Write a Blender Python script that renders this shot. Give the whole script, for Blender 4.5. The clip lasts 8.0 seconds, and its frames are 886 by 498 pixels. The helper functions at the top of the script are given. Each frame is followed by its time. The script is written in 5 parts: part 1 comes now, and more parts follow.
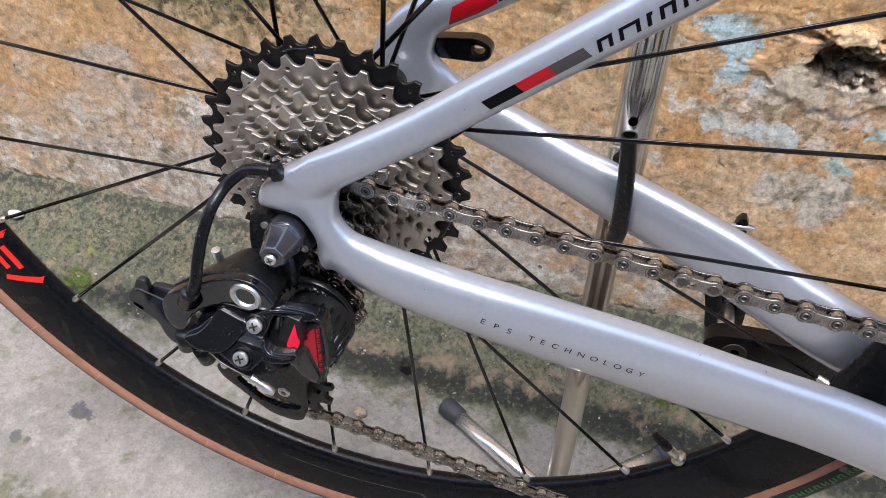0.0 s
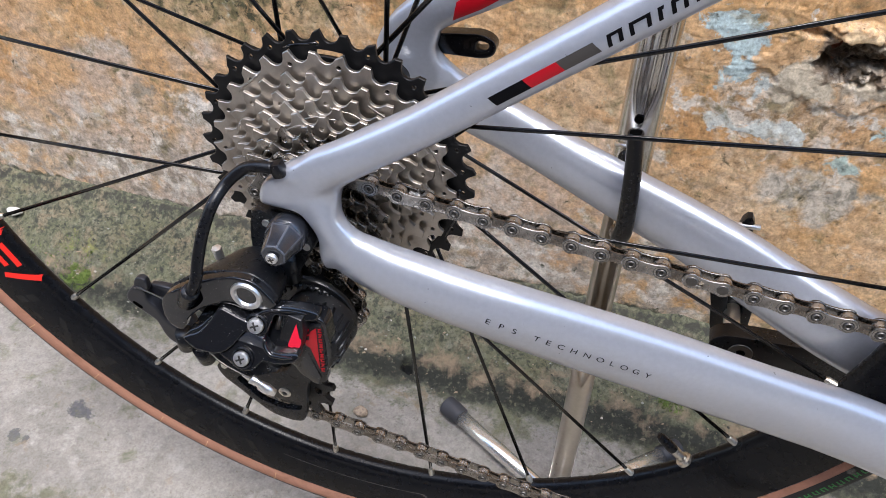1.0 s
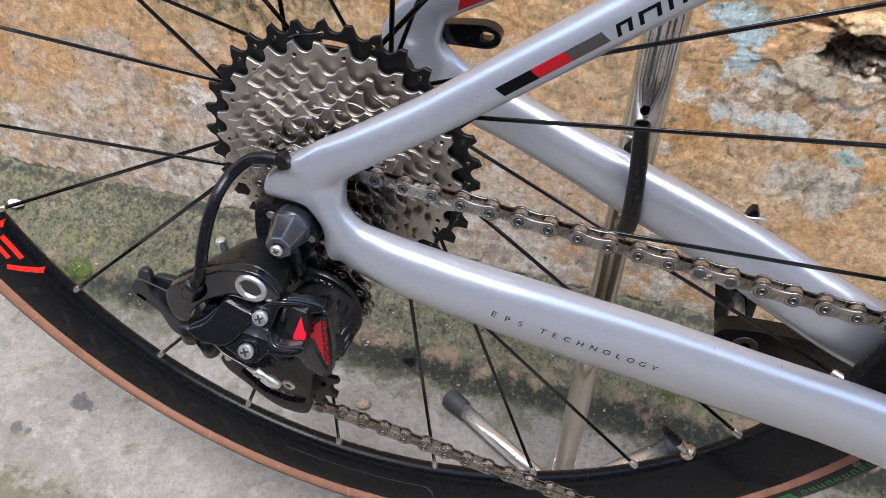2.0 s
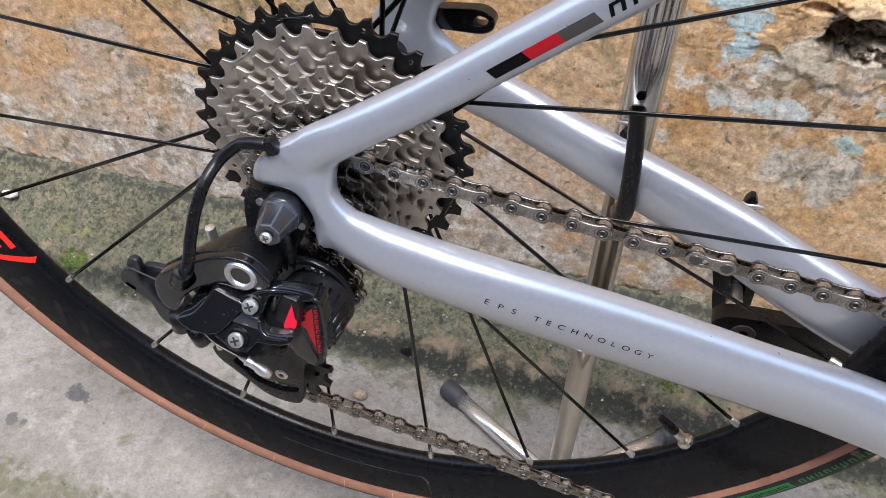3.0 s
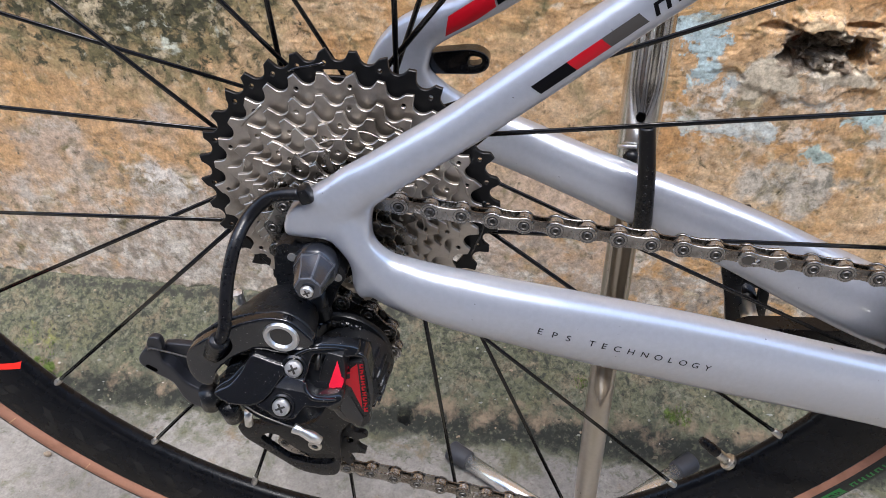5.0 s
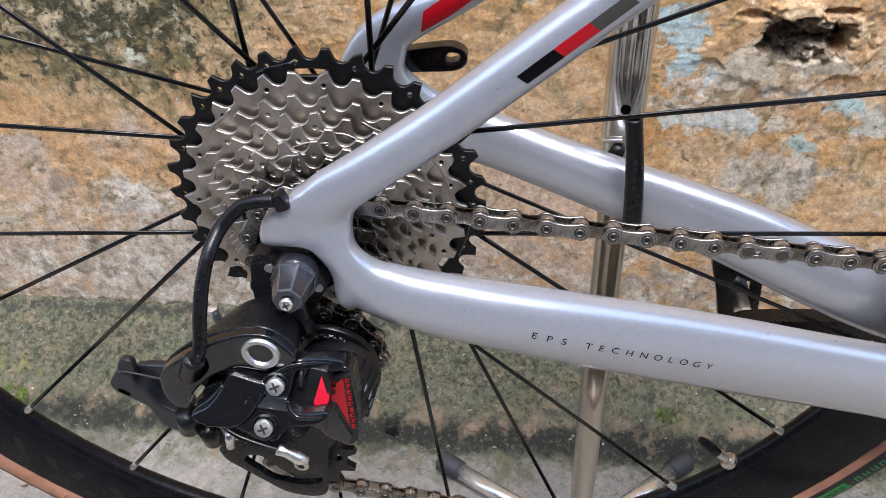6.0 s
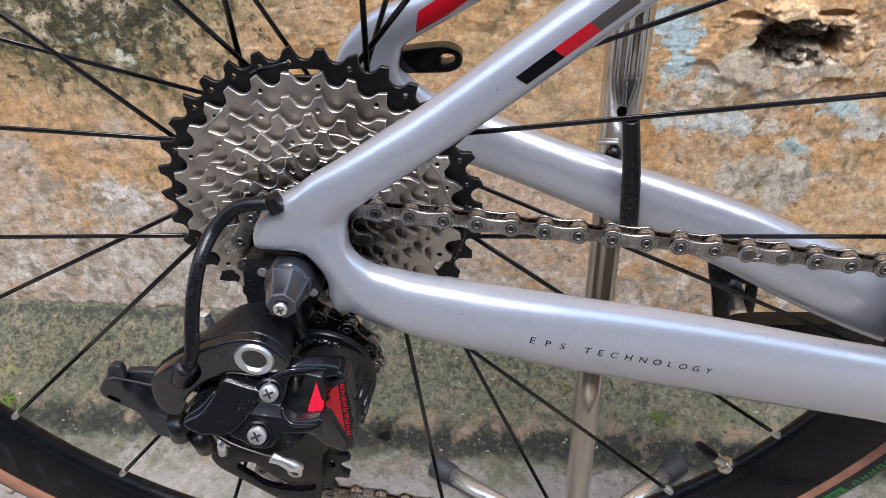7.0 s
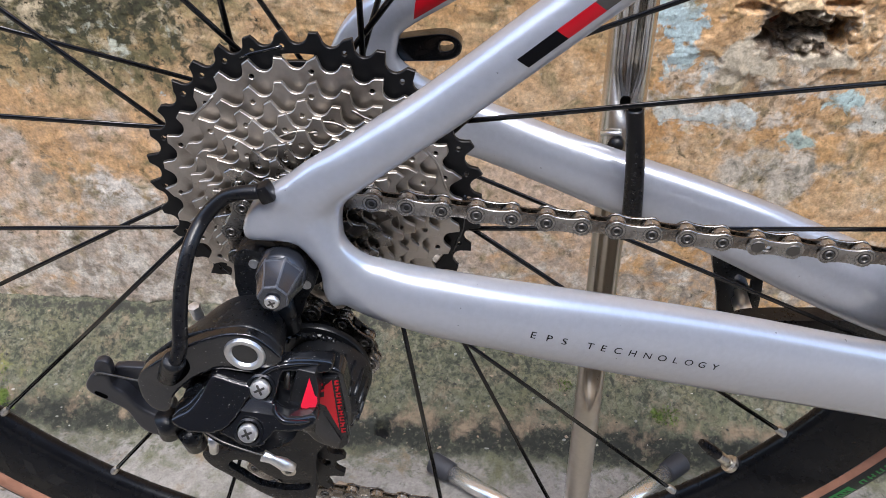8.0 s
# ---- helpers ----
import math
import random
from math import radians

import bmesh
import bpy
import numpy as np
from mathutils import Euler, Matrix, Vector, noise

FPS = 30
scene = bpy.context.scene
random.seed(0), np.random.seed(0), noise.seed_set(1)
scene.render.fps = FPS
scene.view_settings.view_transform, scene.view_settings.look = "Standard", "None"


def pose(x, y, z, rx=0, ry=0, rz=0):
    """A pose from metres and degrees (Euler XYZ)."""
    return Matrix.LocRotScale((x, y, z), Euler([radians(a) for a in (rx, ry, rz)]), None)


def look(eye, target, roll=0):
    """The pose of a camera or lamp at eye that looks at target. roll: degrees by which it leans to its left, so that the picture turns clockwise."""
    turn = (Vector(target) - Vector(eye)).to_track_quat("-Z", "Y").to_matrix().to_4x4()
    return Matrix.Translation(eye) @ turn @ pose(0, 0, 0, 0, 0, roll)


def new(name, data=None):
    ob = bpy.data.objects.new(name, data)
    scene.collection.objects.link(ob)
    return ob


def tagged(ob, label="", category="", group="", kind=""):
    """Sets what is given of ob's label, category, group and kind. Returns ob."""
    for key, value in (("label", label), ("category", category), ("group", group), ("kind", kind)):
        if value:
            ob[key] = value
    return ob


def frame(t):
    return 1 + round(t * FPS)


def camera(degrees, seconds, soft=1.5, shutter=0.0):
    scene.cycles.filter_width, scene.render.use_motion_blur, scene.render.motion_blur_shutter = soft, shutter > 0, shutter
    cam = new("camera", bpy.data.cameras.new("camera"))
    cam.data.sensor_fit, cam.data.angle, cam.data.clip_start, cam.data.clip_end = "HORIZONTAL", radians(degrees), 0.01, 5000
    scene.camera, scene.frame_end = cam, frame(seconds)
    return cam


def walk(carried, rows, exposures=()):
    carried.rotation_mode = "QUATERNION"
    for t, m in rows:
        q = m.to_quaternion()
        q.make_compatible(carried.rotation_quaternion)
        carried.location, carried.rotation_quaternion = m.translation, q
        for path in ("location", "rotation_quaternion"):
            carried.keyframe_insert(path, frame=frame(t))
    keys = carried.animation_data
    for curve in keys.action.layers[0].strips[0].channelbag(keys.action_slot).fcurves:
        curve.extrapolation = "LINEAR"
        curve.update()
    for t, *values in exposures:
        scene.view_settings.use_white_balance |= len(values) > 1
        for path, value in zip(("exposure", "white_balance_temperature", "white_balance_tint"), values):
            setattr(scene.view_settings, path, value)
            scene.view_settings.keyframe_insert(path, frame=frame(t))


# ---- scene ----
from mathutils.bvhtree import BVHTree
from mathutils.geometry import delaunay_2d_cdt

# camera and its way
cam = camera(57.37, 8.0, 0.45)
PATH = [
    (0.0, 0.1324, -0.3254, 0.6182, 13.94, -41.43, 3.05),
    (0.5, 0.1309, -0.3232, 0.6162, 13.92, -41.45, 3.13),
    (1.0, 0.1295, -0.3214, 0.6145, 13.93, -41.57, 3.19),
    (2.5, 0.1263, -0.3201, 0.6113, 13.9, -42.41, 3.2),
    (3.0, 0.1295, -0.3173, 0.6081, 13.86, -42.71, 3.08),
    (3.5, 0.121, -0.3189, 0.6013, 13.96, -42.8, 2.68),
    (3.8, 0.1127, -0.3208, 0.5965, 13.77, -42.48, 2.20),
    (4.0, 0.1045, -0.3242, 0.5945, 13.43, -41.47, 1.3),
    (4.2, 0.0988, -0.3288, 0.5944, 12.29, -39.66, 1.09),
    (4.5, 0.0913, -0.3315, 0.5898, 9.59, -38.2, 0.97),
    (4.7, 0.0901, -0.3306, 0.5893, 9.41, -37.75, 0.02),
    (5.8, 0.0859, -0.3143, 0.5771, 7.01, -37.01, -1.74),
    (6.0, 0.0849, -0.314, 0.5761, 6.8, -36.96, -1.8),
    (6.5, 0.0841, -0.3116, 0.5741, 6.48, -36.89, -1.66),
    (7.0, 0.0819, -0.3101, 0.5735, 5.91, -36.81, -1.33),
    (7.5, 0.0827, -0.3054, 0.5695, 5.89, -36.94, -1.25),
    (8.0, 0.0816, -0.3027, 0.5655, 5.86, -37.04, -1.18),
]
walk(cam, [(t, pose(x, y, z, 90 + pitch, 0, yaw) @ pose(0, 0, 0, 0, 0, roll)) for t, x, y, z, yaw, pitch, roll in PATH])

# ---- light: an overcast sky over a narrow lane ----
SUN_EL, SUN_AZ = radians(68), radians(200)
world = bpy.data.worlds.new("sky")
scene.world = world
world.use_nodes = True
wn = world.node_tree
sky = wn.nodes.new("ShaderNodeTexSky")
sky.sky_type, sky.sun_disc, sky.sun_elevation, sky.sun_rotation = "NISHITA", False, SUN_EL, SUN_AZ
sky.air_density, sky.dust_density = 1.0, 1.4
wn.links.new(sky.outputs[0], wn.nodes["Background"].inputs[0])
wn.nodes["Background"].inputs[1].default_value = 0.15
sun = new("sun", bpy.data.lights.new("sun", "SUN"))
sun.data.energy, sun.data.angle, sun.data.color = 0.98, radians(20), (1.0, 0.988, 0.985)
sun.matrix_world = look((0.35, -0.9, 2.6), (0, 0, 0.3))
scene.view_settings.exposure = 1.98

# ---- helpers ----
ZA = 0.382          # height of the rear axle; lengths on the bicycle are given in mm from it


def W(x, y, z):
    return Vector((x / 1000, y / 1000, ZA + z / 1000))


def mesh_of(bm, smooth=True, angle=40):
    me = bpy.data.meshes.new("m")
    if smooth:
        for fa in bm.faces:
            fa.smooth = True
        lim = radians(angle)
        for e in bm.edges:
            if len(e.link_faces) == 2 and e.calc_face_angle(0) > lim:
                e.smooth = False
    bm.to_mesh(me)
    bm.free()
    return me


def part(name, bm, material, parent, label="", smooth=True, angle=40):
    me = bm if isinstance(bm, bpy.types.Mesh) else mesh_of(bm, smooth, angle)
    ob = new(name, me)
    if material and not me.materials:
        me.materials.append(material)
    ob.parent = parent
    if parent is not None:
        ob.matrix_parent_inverse = Matrix.Identity(4)
    if label:
        ob["label"] = label
    return ob


def empty(name, label, category, kind=""):
    ob = new(name)
    ob.empty_display_size = 0.02
    return tagged(ob, label, category, "", kind)


def spline(pts, n=8, closed=False):
    """Catmull-Rom through tuples of any length."""
    P = [np.array(p, float) for p in pts]
    out, m = [], len(P)
    for i in range(m if closed else m - 1):
        if closed:
            a, b, c, d = P[i - 1], P[i], P[(i + 1) % m], P[(i + 2) % m]
        else:
            b, c = P[i], P[i + 1]
            a = P[i - 1] if i > 0 else 2 * b - c
            d = P[i + 2] if i + 2 < m else 2 * c - b
        for j in range(n):
            u = j / n
            out.append(0.5 * (2 * b + (c - a) * u + (2 * a - 5 * b + 4 * c - d) * u * u + (3 * b - a - 3 * c + d) * u ** 3))
    if not closed:
        out.append(P[-1])
    return out


def tube(bm, path, radii, segs=16, power=2.0, up=(0, 1, 0), caps=True):
    """Sweep an (a, b) ellipse along the path; a lies along up, b across it."""
    rings = []
    n = len(path)
    path = [Vector(p) for p in path]
    for i in range(n):
        t = (path[min(i + 1, n - 1)] - path[max(i - 1, 0)]).normalized()
        u = Vector(up)
        u = (u - t * u.dot(t)).normalized()
        v = t.cross(u)
        r = radii[i] if isinstance(radii, (list, tuple)) and isinstance(radii[0], (list, tuple, np.ndarray)) else (radii if isinstance(radii, (list, tuple)) else (radii, radii))
        ring = []
        for k in range(segs):
            an = 2 * math.pi * k / segs
            ca, sa = math.cos(an), math.sin(an)
            ca = math.copysign(abs(ca) ** (2 / power), ca)
            sa = math.copysign(abs(sa) ** (2 / power), sa)
            ring.append(bm.verts.new(path[i] + u * (ca * r[0]) + v * (sa * r[1])))
        rings.append(ring)
    for i in range(n - 1):
        for k in range(segs):
            bm.faces.new((rings[i][k], rings[i][(k + 1) % segs], rings[i + 1][(k + 1) % segs], rings[i + 1][k]))
    if caps:
        bm.faces.new(rings[0][::-1])
        bm.faces.new(rings[-1])
    return bm


def lathe(bm, prof, centre=(0, 0, 0), axis=(0, -1, 0), segs=32, closed=False):
    """Turn (radius, height along axis) points round an axis."""
    ax = Vector(axis).normalized()
    u = ax.orthogonal().normalized()
    v = ax.cross(u)
    c = Vector(centre)
    rings = []
    for r, h in prof:
        rings.append([bm.verts.new(c + ax * h + (u * math.cos(a) + v * math.sin(a)) * max(r, 1e-6)) for a in (2 * math.pi * k / segs for k in range(segs))])
    m = len(rings)
    for i in range(m if closed else m - 1):
        a, b = rings[i], rings[(i + 1) % m]
        for k in range(segs):
            bm.faces.new((a[k], a[(k + 1) % segs], b[(k + 1) % segs], b[k]))
    if not closed:
        if prof[0][0] > 1e-5:
            bm.faces.new(rings[0][::-1])
        if prof[-1][0] > 1e-5:
            bm.faces.new(rings[-1])
    bmesh.ops.remove_doubles(bm, verts=bm.verts, dist=1e-6)
    bmesh.ops.recalc_face_normals(bm, faces=bm.faces)
    return bm


def flat_fill(outline, holes=()):
    """Triangles of a flat shape with holes."""
    verts, edges = [], []
    for loop in (outline, *holes):
        k = len(verts)
        verts += [Vector(p[:2]) for p in loop]
        edges += [(k + i, k + (i + 1) % len(loop)) for i in range(len(loop))]
    vs, es, fs, *_ = delaunay_2d_cdt(verts, edges, [], 1, 1e-7)

    def inside(p, loop):
        hit = False
        for i in range(len(loop)):
            x1, y1 = loop[i - 1][:2]
            x2, y2 = loop[i][:2]
            if (y1 > p[1]) != (y2 > p[1]) and p[0] < (x2 - x1) * (p[1] - y1) / (y2 - y1) + x1:
                hit = not hit
        return hit
    keep = []
    for fa in fs:
        c = (vs[fa[0]] + vs[fa[1]] + vs[fa[2]]) / 3
        if inside(c, outline) and not any(inside(c, h) for h in holes):
            keep.append(fa)
    return vs, keep


def plate(outline, y0, y1, holes=(), bevel=0.0, place=None, bm=None, segs=2, both=False):
    """A plate of the (x, z) outline in mm, from y0 (near) to y1 (far). place(x, y, z) gives the point."""
    place = place or W
    own = bm is None
    bm = bm or bmesh.new()
    vs, fs = flat_fill(outline, holes)
    a = [bm.verts.new(place(v.x, y0, v.y)) for v in vs]
    b = [bm.verts.new(place(v.x, y1, v.y)) for v in vs]
    count = {}
    near = []
    for fa in fs:
        near.append(bm.faces.new([a[i] for i in fa]))
        bm.faces.new([b[i] for i in reversed(fa)])
        for i in range(3):
            e = (fa[i], fa[(i + 1) % 3])
            count[e] = 1
    rim = []
    for (i, j) in count:
        if (j, i) not in count:
            bm.faces.new((a[j], a[i], b[i], b[j]))
            rim.append((a[i], a[j]))
            if both:
                rim.append((b[i], b[j]))
    bmesh.ops.recalc_face_normals(bm, faces=bm.faces)
    if bevel:
        es = [e for e in (bm.edges.get(r) for r in rim) if e]
        bmesh.ops.bevel(bm, geom=es, offset=bevel / 1000, segments=segs, profile=0.6, affect="EDGES", clamp_overlap=True)
    return bm


def circle(cx, cz, r, n=16, a0=0.0):
    return [(cx + r * math.cos(a0 + 2 * math.pi * k / n), cz + r * math.sin(a0 + 2 * math.pi * k / n)) for k in range(n)]


def slot(x0, z0, x1, z1, r, n=8):
    an = math.atan2(z1 - z0, x1 - x0)
    return [(x1 + r * math.cos(an - math.pi / 2 + math.pi * k / n), z1 + r * math.sin(an - math.pi / 2 + math.pi * k / n)) for k in range(n + 1)] + \
           [(x0 + r * math.cos(an + math.pi / 2 + math.pi * k / n), z0 + r * math.sin(an + math.pi / 2 + math.pi * k / n)) for k in range(n + 1)]


def round_outline(pts, n=6):
    return [tuple(p) for p in spline(pts, n, True)]


# ---- materials ----
def material(name, base=(0.5, 0.5, 0.5), rough=0.5, metal=0.0, coat=0.0, spots=None, grain=0.0, scale=300, bump=0.0, bump_scale=400, rough_var=0.1, spec=0.5):
    """A principled surface with grain at two scales and fine relief; spots: (colour, scale, low, high)."""
    m = bpy.data.materials.new(name)
    m.use_nodes = True
    nt = m.node_tree
    N, Lk = nt.nodes, nt.links
    bs = N["Principled BSDF"]
    bs.inputs["Metallic"].default_value = metal
    bs.inputs["Specular IOR Level"].default_value = spec
    bs.inputs["Coat Weight"].default_value = coat
    bs.inputs["Coat Roughness"].default_value = 0.10 if coat > 0.9 else 0.06
    bs.inputs["Coat IOR"].default_value = 1.75 if coat > 0.9 else 1.5
    co = N.new("ShaderNodeTexCoord")
    fine = N.new("ShaderNodeTexNoise")
    fine.inputs["Scale"].default_value, fine.inputs["Detail"].default_value = scale, 4
    Lk.new(co.outputs["Object"], fine.inputs["Vector"])
    wide = N.new("ShaderNodeTexNoise")
    wide.inputs["Scale"].default_value, wide.inputs["Detail"].default_value = scale / 12, 3
    Lk.new(co.outputs["Object"], wide.inputs["Vector"])
    both = N.new("ShaderNodeMath")
    both.operation = "ADD"
    Lk.new(fine.outputs[0], both.inputs[0])
    Lk.new(wide.outputs[0], both.inputs[1])
    ramp = N.new("ShaderNodeMapRange")
    ramp.inputs[1].default_value, ramp.inputs[2].default_value = 0.6, 1.4
    ramp.inputs[3].default_value, ramp.inputs[4].default_value = 1 - grain, 1 + grain
    Lk.new(both.outputs[0], ramp.inputs[0])
    mul = N.new("ShaderNodeMix")
    mul.data_type, mul.blend_type = "RGBA", "MULTIPLY"
    mul.inputs[0].default_value = 1.0
    mul.inputs[6].default_value = (*base, 1)
    Lk.new(ramp.outputs[0], mul.inputs[7])
    col = mul.outputs[2]
    if spots:
        c, sc, lo, hi = spots
        sp = N.new("ShaderNodeTexNoise")
        sp.inputs["Scale"].default_value, sp.inputs["Detail"].default_value = sc, 6
        Lk.new(co.outputs["Object"], sp.inputs["Vector"])
        mr = N.new("ShaderNodeMapRange")
        mr.inputs[1].default_value, mr.inputs[2].default_value = lo, hi
        Lk.new(sp.outputs[0], mr.inputs[0])
        mx = N.new("ShaderNodeMix")
        mx.data_type = "RGBA"
        Lk.new(mr.outputs[0], mx.inputs[0])
        Lk.new(col, mx.inputs[6])
        mx.inputs[7].default_value = (*c, 1)
        col = mx.outputs[2]
    Lk.new(col, bs.inputs["Base Color"])
    rr = N.new("ShaderNodeMapRange")
    rr.inputs[1].default_value, rr.inputs[2].default_value = 0.6, 1.4
    rr.inputs[3].default_value, rr.inputs[4].default_value = max(0.02, rough - rough_var), min(1, rough + rough_var)
    Lk.new(both.outputs[0], rr.inputs[0])
    Lk.new(rr.outputs[0], bs.inputs["Roughness"])
    if bump:
        bn = N.new("ShaderNodeTexNoise")
        bn.inputs["Scale"].default_value, bn.inputs["Detail"].default_value = bump_scale, 5
        Lk.new(co.outputs["Object"], bn.inputs["Vector"])
        bp = N.new("ShaderNodeBump")
        bp.inputs["Strength"].default_value, bp.inputs["Distance"].default_value = bump, 0.001
        Lk.new(bn.outputs[0], bp.inputs["Height"])
        Lk.new(bp.outputs[0], bs.inputs["Normal"])
    return m


DUST = (0.35, 0.33, 0.3)
M_SILVER = material("silver_paint", (0.42, 0.443, 0.50), 0.31, 0.52, 0.95, ((0.12, 0.12, 0.13), 350, 0.745, 0.76), 0.07, 5000, 0.04, 4000, 0.02)
M_BLACK = material("satin_black", (0.0055, 0.006, 0.0074), 0.30, 0.0, 0.05, ((0.30, 0.29, 0.27), 1350, 0.685, 0.72), 0.25, 400, 0.16, 1500, 0.08, 0.36)
M_GLOSS = material("gloss_black", (0.0045, 0.0048, 0.006), 0.15, 0.0, 0.42, ((0.30, 0.29, 0.27), 1400, 0.69, 0.72), 0.2, 300, 0.05, 900, 0.05, 0.5)
M_GREY = material("dark_grey_plastic", (0.017, 0.019, 0.025), 0.22, 0.0, 0.3, None, 0.15, 500, 0.05, 1200, 0.08, 0.9)
M_EDGEGREY = material("lighter_edge_plastic", (0.055, 0.059, 0.07), 0.3, 0.0, 0.2, None, 0.2, 500, 0.05, 1200, 0.08, 0.6)
M_LEVER = material("dark_alloy", (0.012, 0.013, 0.017), 0.36, 0.0, 0.1, None, 0.15, 500, 0.04, 1200, 0.08)
M_COG = material("nickel_plated_steel", (0.49, 0.445, 0.395), 0.41, 1.0, 0.0, ((0.24, 0.21, 0.18), 70, 0.50, 0.78), 0.12, 500, 0.03, 700, 0.1)
# small cogs: darkened for oil, and in part to paint their shade
M_COGOILSHADE = material("oily_shaded_cog_steel", (0.36, 0.33, 0.295), 0.27, 1.0, 0.0, ((0.10, 0.085, 0.07), 110, 0.46, 0.70), 0.15, 500, 0.04, 700, 0.1)
M_COGBLACK = material("black_cog", (0.006, 0.006, 0.0065), 0.36, 0.0, 0.0, None, 0.2, 300, 0.02, 700, 0.08, 0.2)
M_CHAIN = material("chain_steel", (0.33, 0.312, 0.29), 0.27, 1.0, 0.0, ((0.10, 0.085, 0.075), 220, 0.5, 0.8), 0.15, 700, 0.05, 1500, 0.1)
M_PIN = material("pin_steel", (0.14, 0.132, 0.123), 0.42, 1.0, 0.0, None, 0.15, 900)
# dark tone for the shade in a pin's hollow and gap
M_PINSHADE = material("pin_gap_shade", (0.03, 0.027, 0.025), 0.5, 0.2, 0.0, None, 0.2, 900)
# darker copy of the chain steel: paints the recessed inner plates as shaded
M_SHADEDCHAIN = material("inner_plate_shaded_steel", (0.24, 0.215, 0.19), 0.26, 1.0, 0.0, ((0.08, 0.065, 0.055), 200, 0.5, 0.75), 0.15, 700, 0.05, 1500, 0.1)
M_DARKCHAIN = material("oiled_rollers", (0.58, 0.58, 0.58), 0.28, 1.0, 0.0, None, 0.2, 700)
M_POLE = material("stained_steel", (0.52, 0.475, 0.415), 0.32, 0.92, 0.0, ((0.42, 0.34, 0.26), 40, 0.48, 0.75), 0.1, 300, 0.03, 600, 0.08)
M_CHROME = material("chrome", (0.66, 0.65, 0.62), 0.20, 1.0, 0.0, ((0.35, 0.31, 0.26), 30, 0.5, 0.8), 0.06, 200, 0.0, 400, 0.06)
M_LEG = material("brushed_steel", (0.90, 0.89, 0.86), 0.25, 0.92, 0.0, None, 0.05, 120, 0.01, 900, 0.05)
M_SCREW = material("bright_screw", (0.86, 0.85, 0.83), 0.38, 1.0, 0.0, None, 0.1, 900, 0.03, 1500)
M_RING = material("satin_alloy", (0.66, 0.66, 0.66), 0.4, 1.0, 0.0, None, 0.06, 900)
M_BRASS = material("dull_brass", (0.52, 0.47, 0.33), 0.4, 0.9, 0.0, ((0.25, 0.2, 0.12), 200, 0.5, 0.7), 0.1, 700)
M_RIM = material("matt_carbon", (0.0030, 0.0033, 0.0045), 0.27, 0.0, 0.0, ((0.0045, 0.0048, 0.006), 60, 0.45, 0.7), 0.2, 150, 0.03, 900, 0.06, 0.26)
M_RIMDECAL = material("gloss_decal", (0.0026, 0.0029, 0.0038), 0.16, 0.0, 0.0, None, 0.1, 200, 0.0, 400, 0.05, 0.42)
M_TAN = material("tan_sidewall", (0.36, 0.172, 0.112), 0.7, 0.0, 0.0, ((0.25, 0.115, 0.07), 90, 0.5, 0.75), 0.12, 900, 0.15, 2500, 0.08)
M_TREAD = material("tyre_rubber", (0.012, 0.012, 0.012), 0.7, 0.0, 0.0, (DUST, 120, 0.62, 0.85), 0.2, 500, 0.2, 1500, 0.08)
M_RUBBER = material("black_rubber", (0.0045, 0.0045, 0.0055), 0.3, 0.0, 0.0, (DUST, 1500, 0.69, 0.73), 0.2, 500, 0.06, 1200, 0.1, 0.35)
M_CAP = material("grey_rubber_cap", (0.035, 0.036, 0.042), 0.6, 0.0, 0.0, None, 0.2, 400, 0.1, 900)
M_RED = material("red_print", (0.85, 0.010, 0.045), 0.35, 0.0, 0.1, None, 0.05, 500)
M_RIMRED = material("red_rim_print", (0.75, 0.02, 0.012), 0.45, 0.0, 0.0, None, 0.08, 300)
# sheenless near-black: shade inside holes, laid on as colour
M_HOLLOWSHADE = material("hollow_shade", (0.002, 0.002, 0.002), 1.0, 0.0, 0.0, None, 0.0, 100, 0.0, 100, 0.0, 0.0)
M_PRINT = material("black_print", (0.003, 0.003, 0.004), 0.5, 0.0, 0.0, None, 0.05, 500, 0.0, 400, 0.05, 0.1)
M_DARKRED = material("dark_red_print", (0.40, 0.004, 0.012), 0.4, 0.0, 0.1, None, 0.05, 500, 0.0, 400, 0.05, 0.3)
M_GREYPRINT = material("grey_print", (0.055, 0.050, 0.046), 0.4, 0.0, 0.1, None, 0.05, 500, 0.0, 400, 0.05, 0.3)
M_GREEN = material("green_print", (0.014, 0.20, 0.04), 0.55, 0.0, 0.0, None, 0.15, 600)
M_WHITEPRINT = material("pale_print", (0.30, 0.32, 0.30), 0.55, 0.0, 0.0, None, 0.15, 600)
M_SPOKE = material("black_spoke", (0.004, 0.004, 0.0046), 0.2, 0.0, 0.1, None, 0.15, 400, 0.0, 400, 0.05, 0.4)
M_NIPPLE = material("alloy_nipple", (0.70, 0.67, 0.60), 0.35, 1.0, 0.0, ((0.2, 0.17, 0.13), 400, 0.5, 0.7), 0.1, 800)
M_PEBBLE = material("pebble", (0.33, 0.26, 0.19), 0.8, 0.0, 0.0, ((0.15, 0.11, 0.08), 300, 0.45, 0.7), 0.2, 500, 0.3, 600)
M_SCRAP = material("plaster_flake", (0.55, 0.52, 0.48), 0.85, 0.0, 0.0, ((0.3, 0.28, 0.24), 150, 0.5, 0.7), 0.2, 300, 0.3, 400)
M_MOSS = material("moss", (0.07, 0.115, 0.018), 0.9, 0.0, 0.0, ((0.13, 0.16, 0.035), 300, 0.45, 0.7), 0.3, 900)


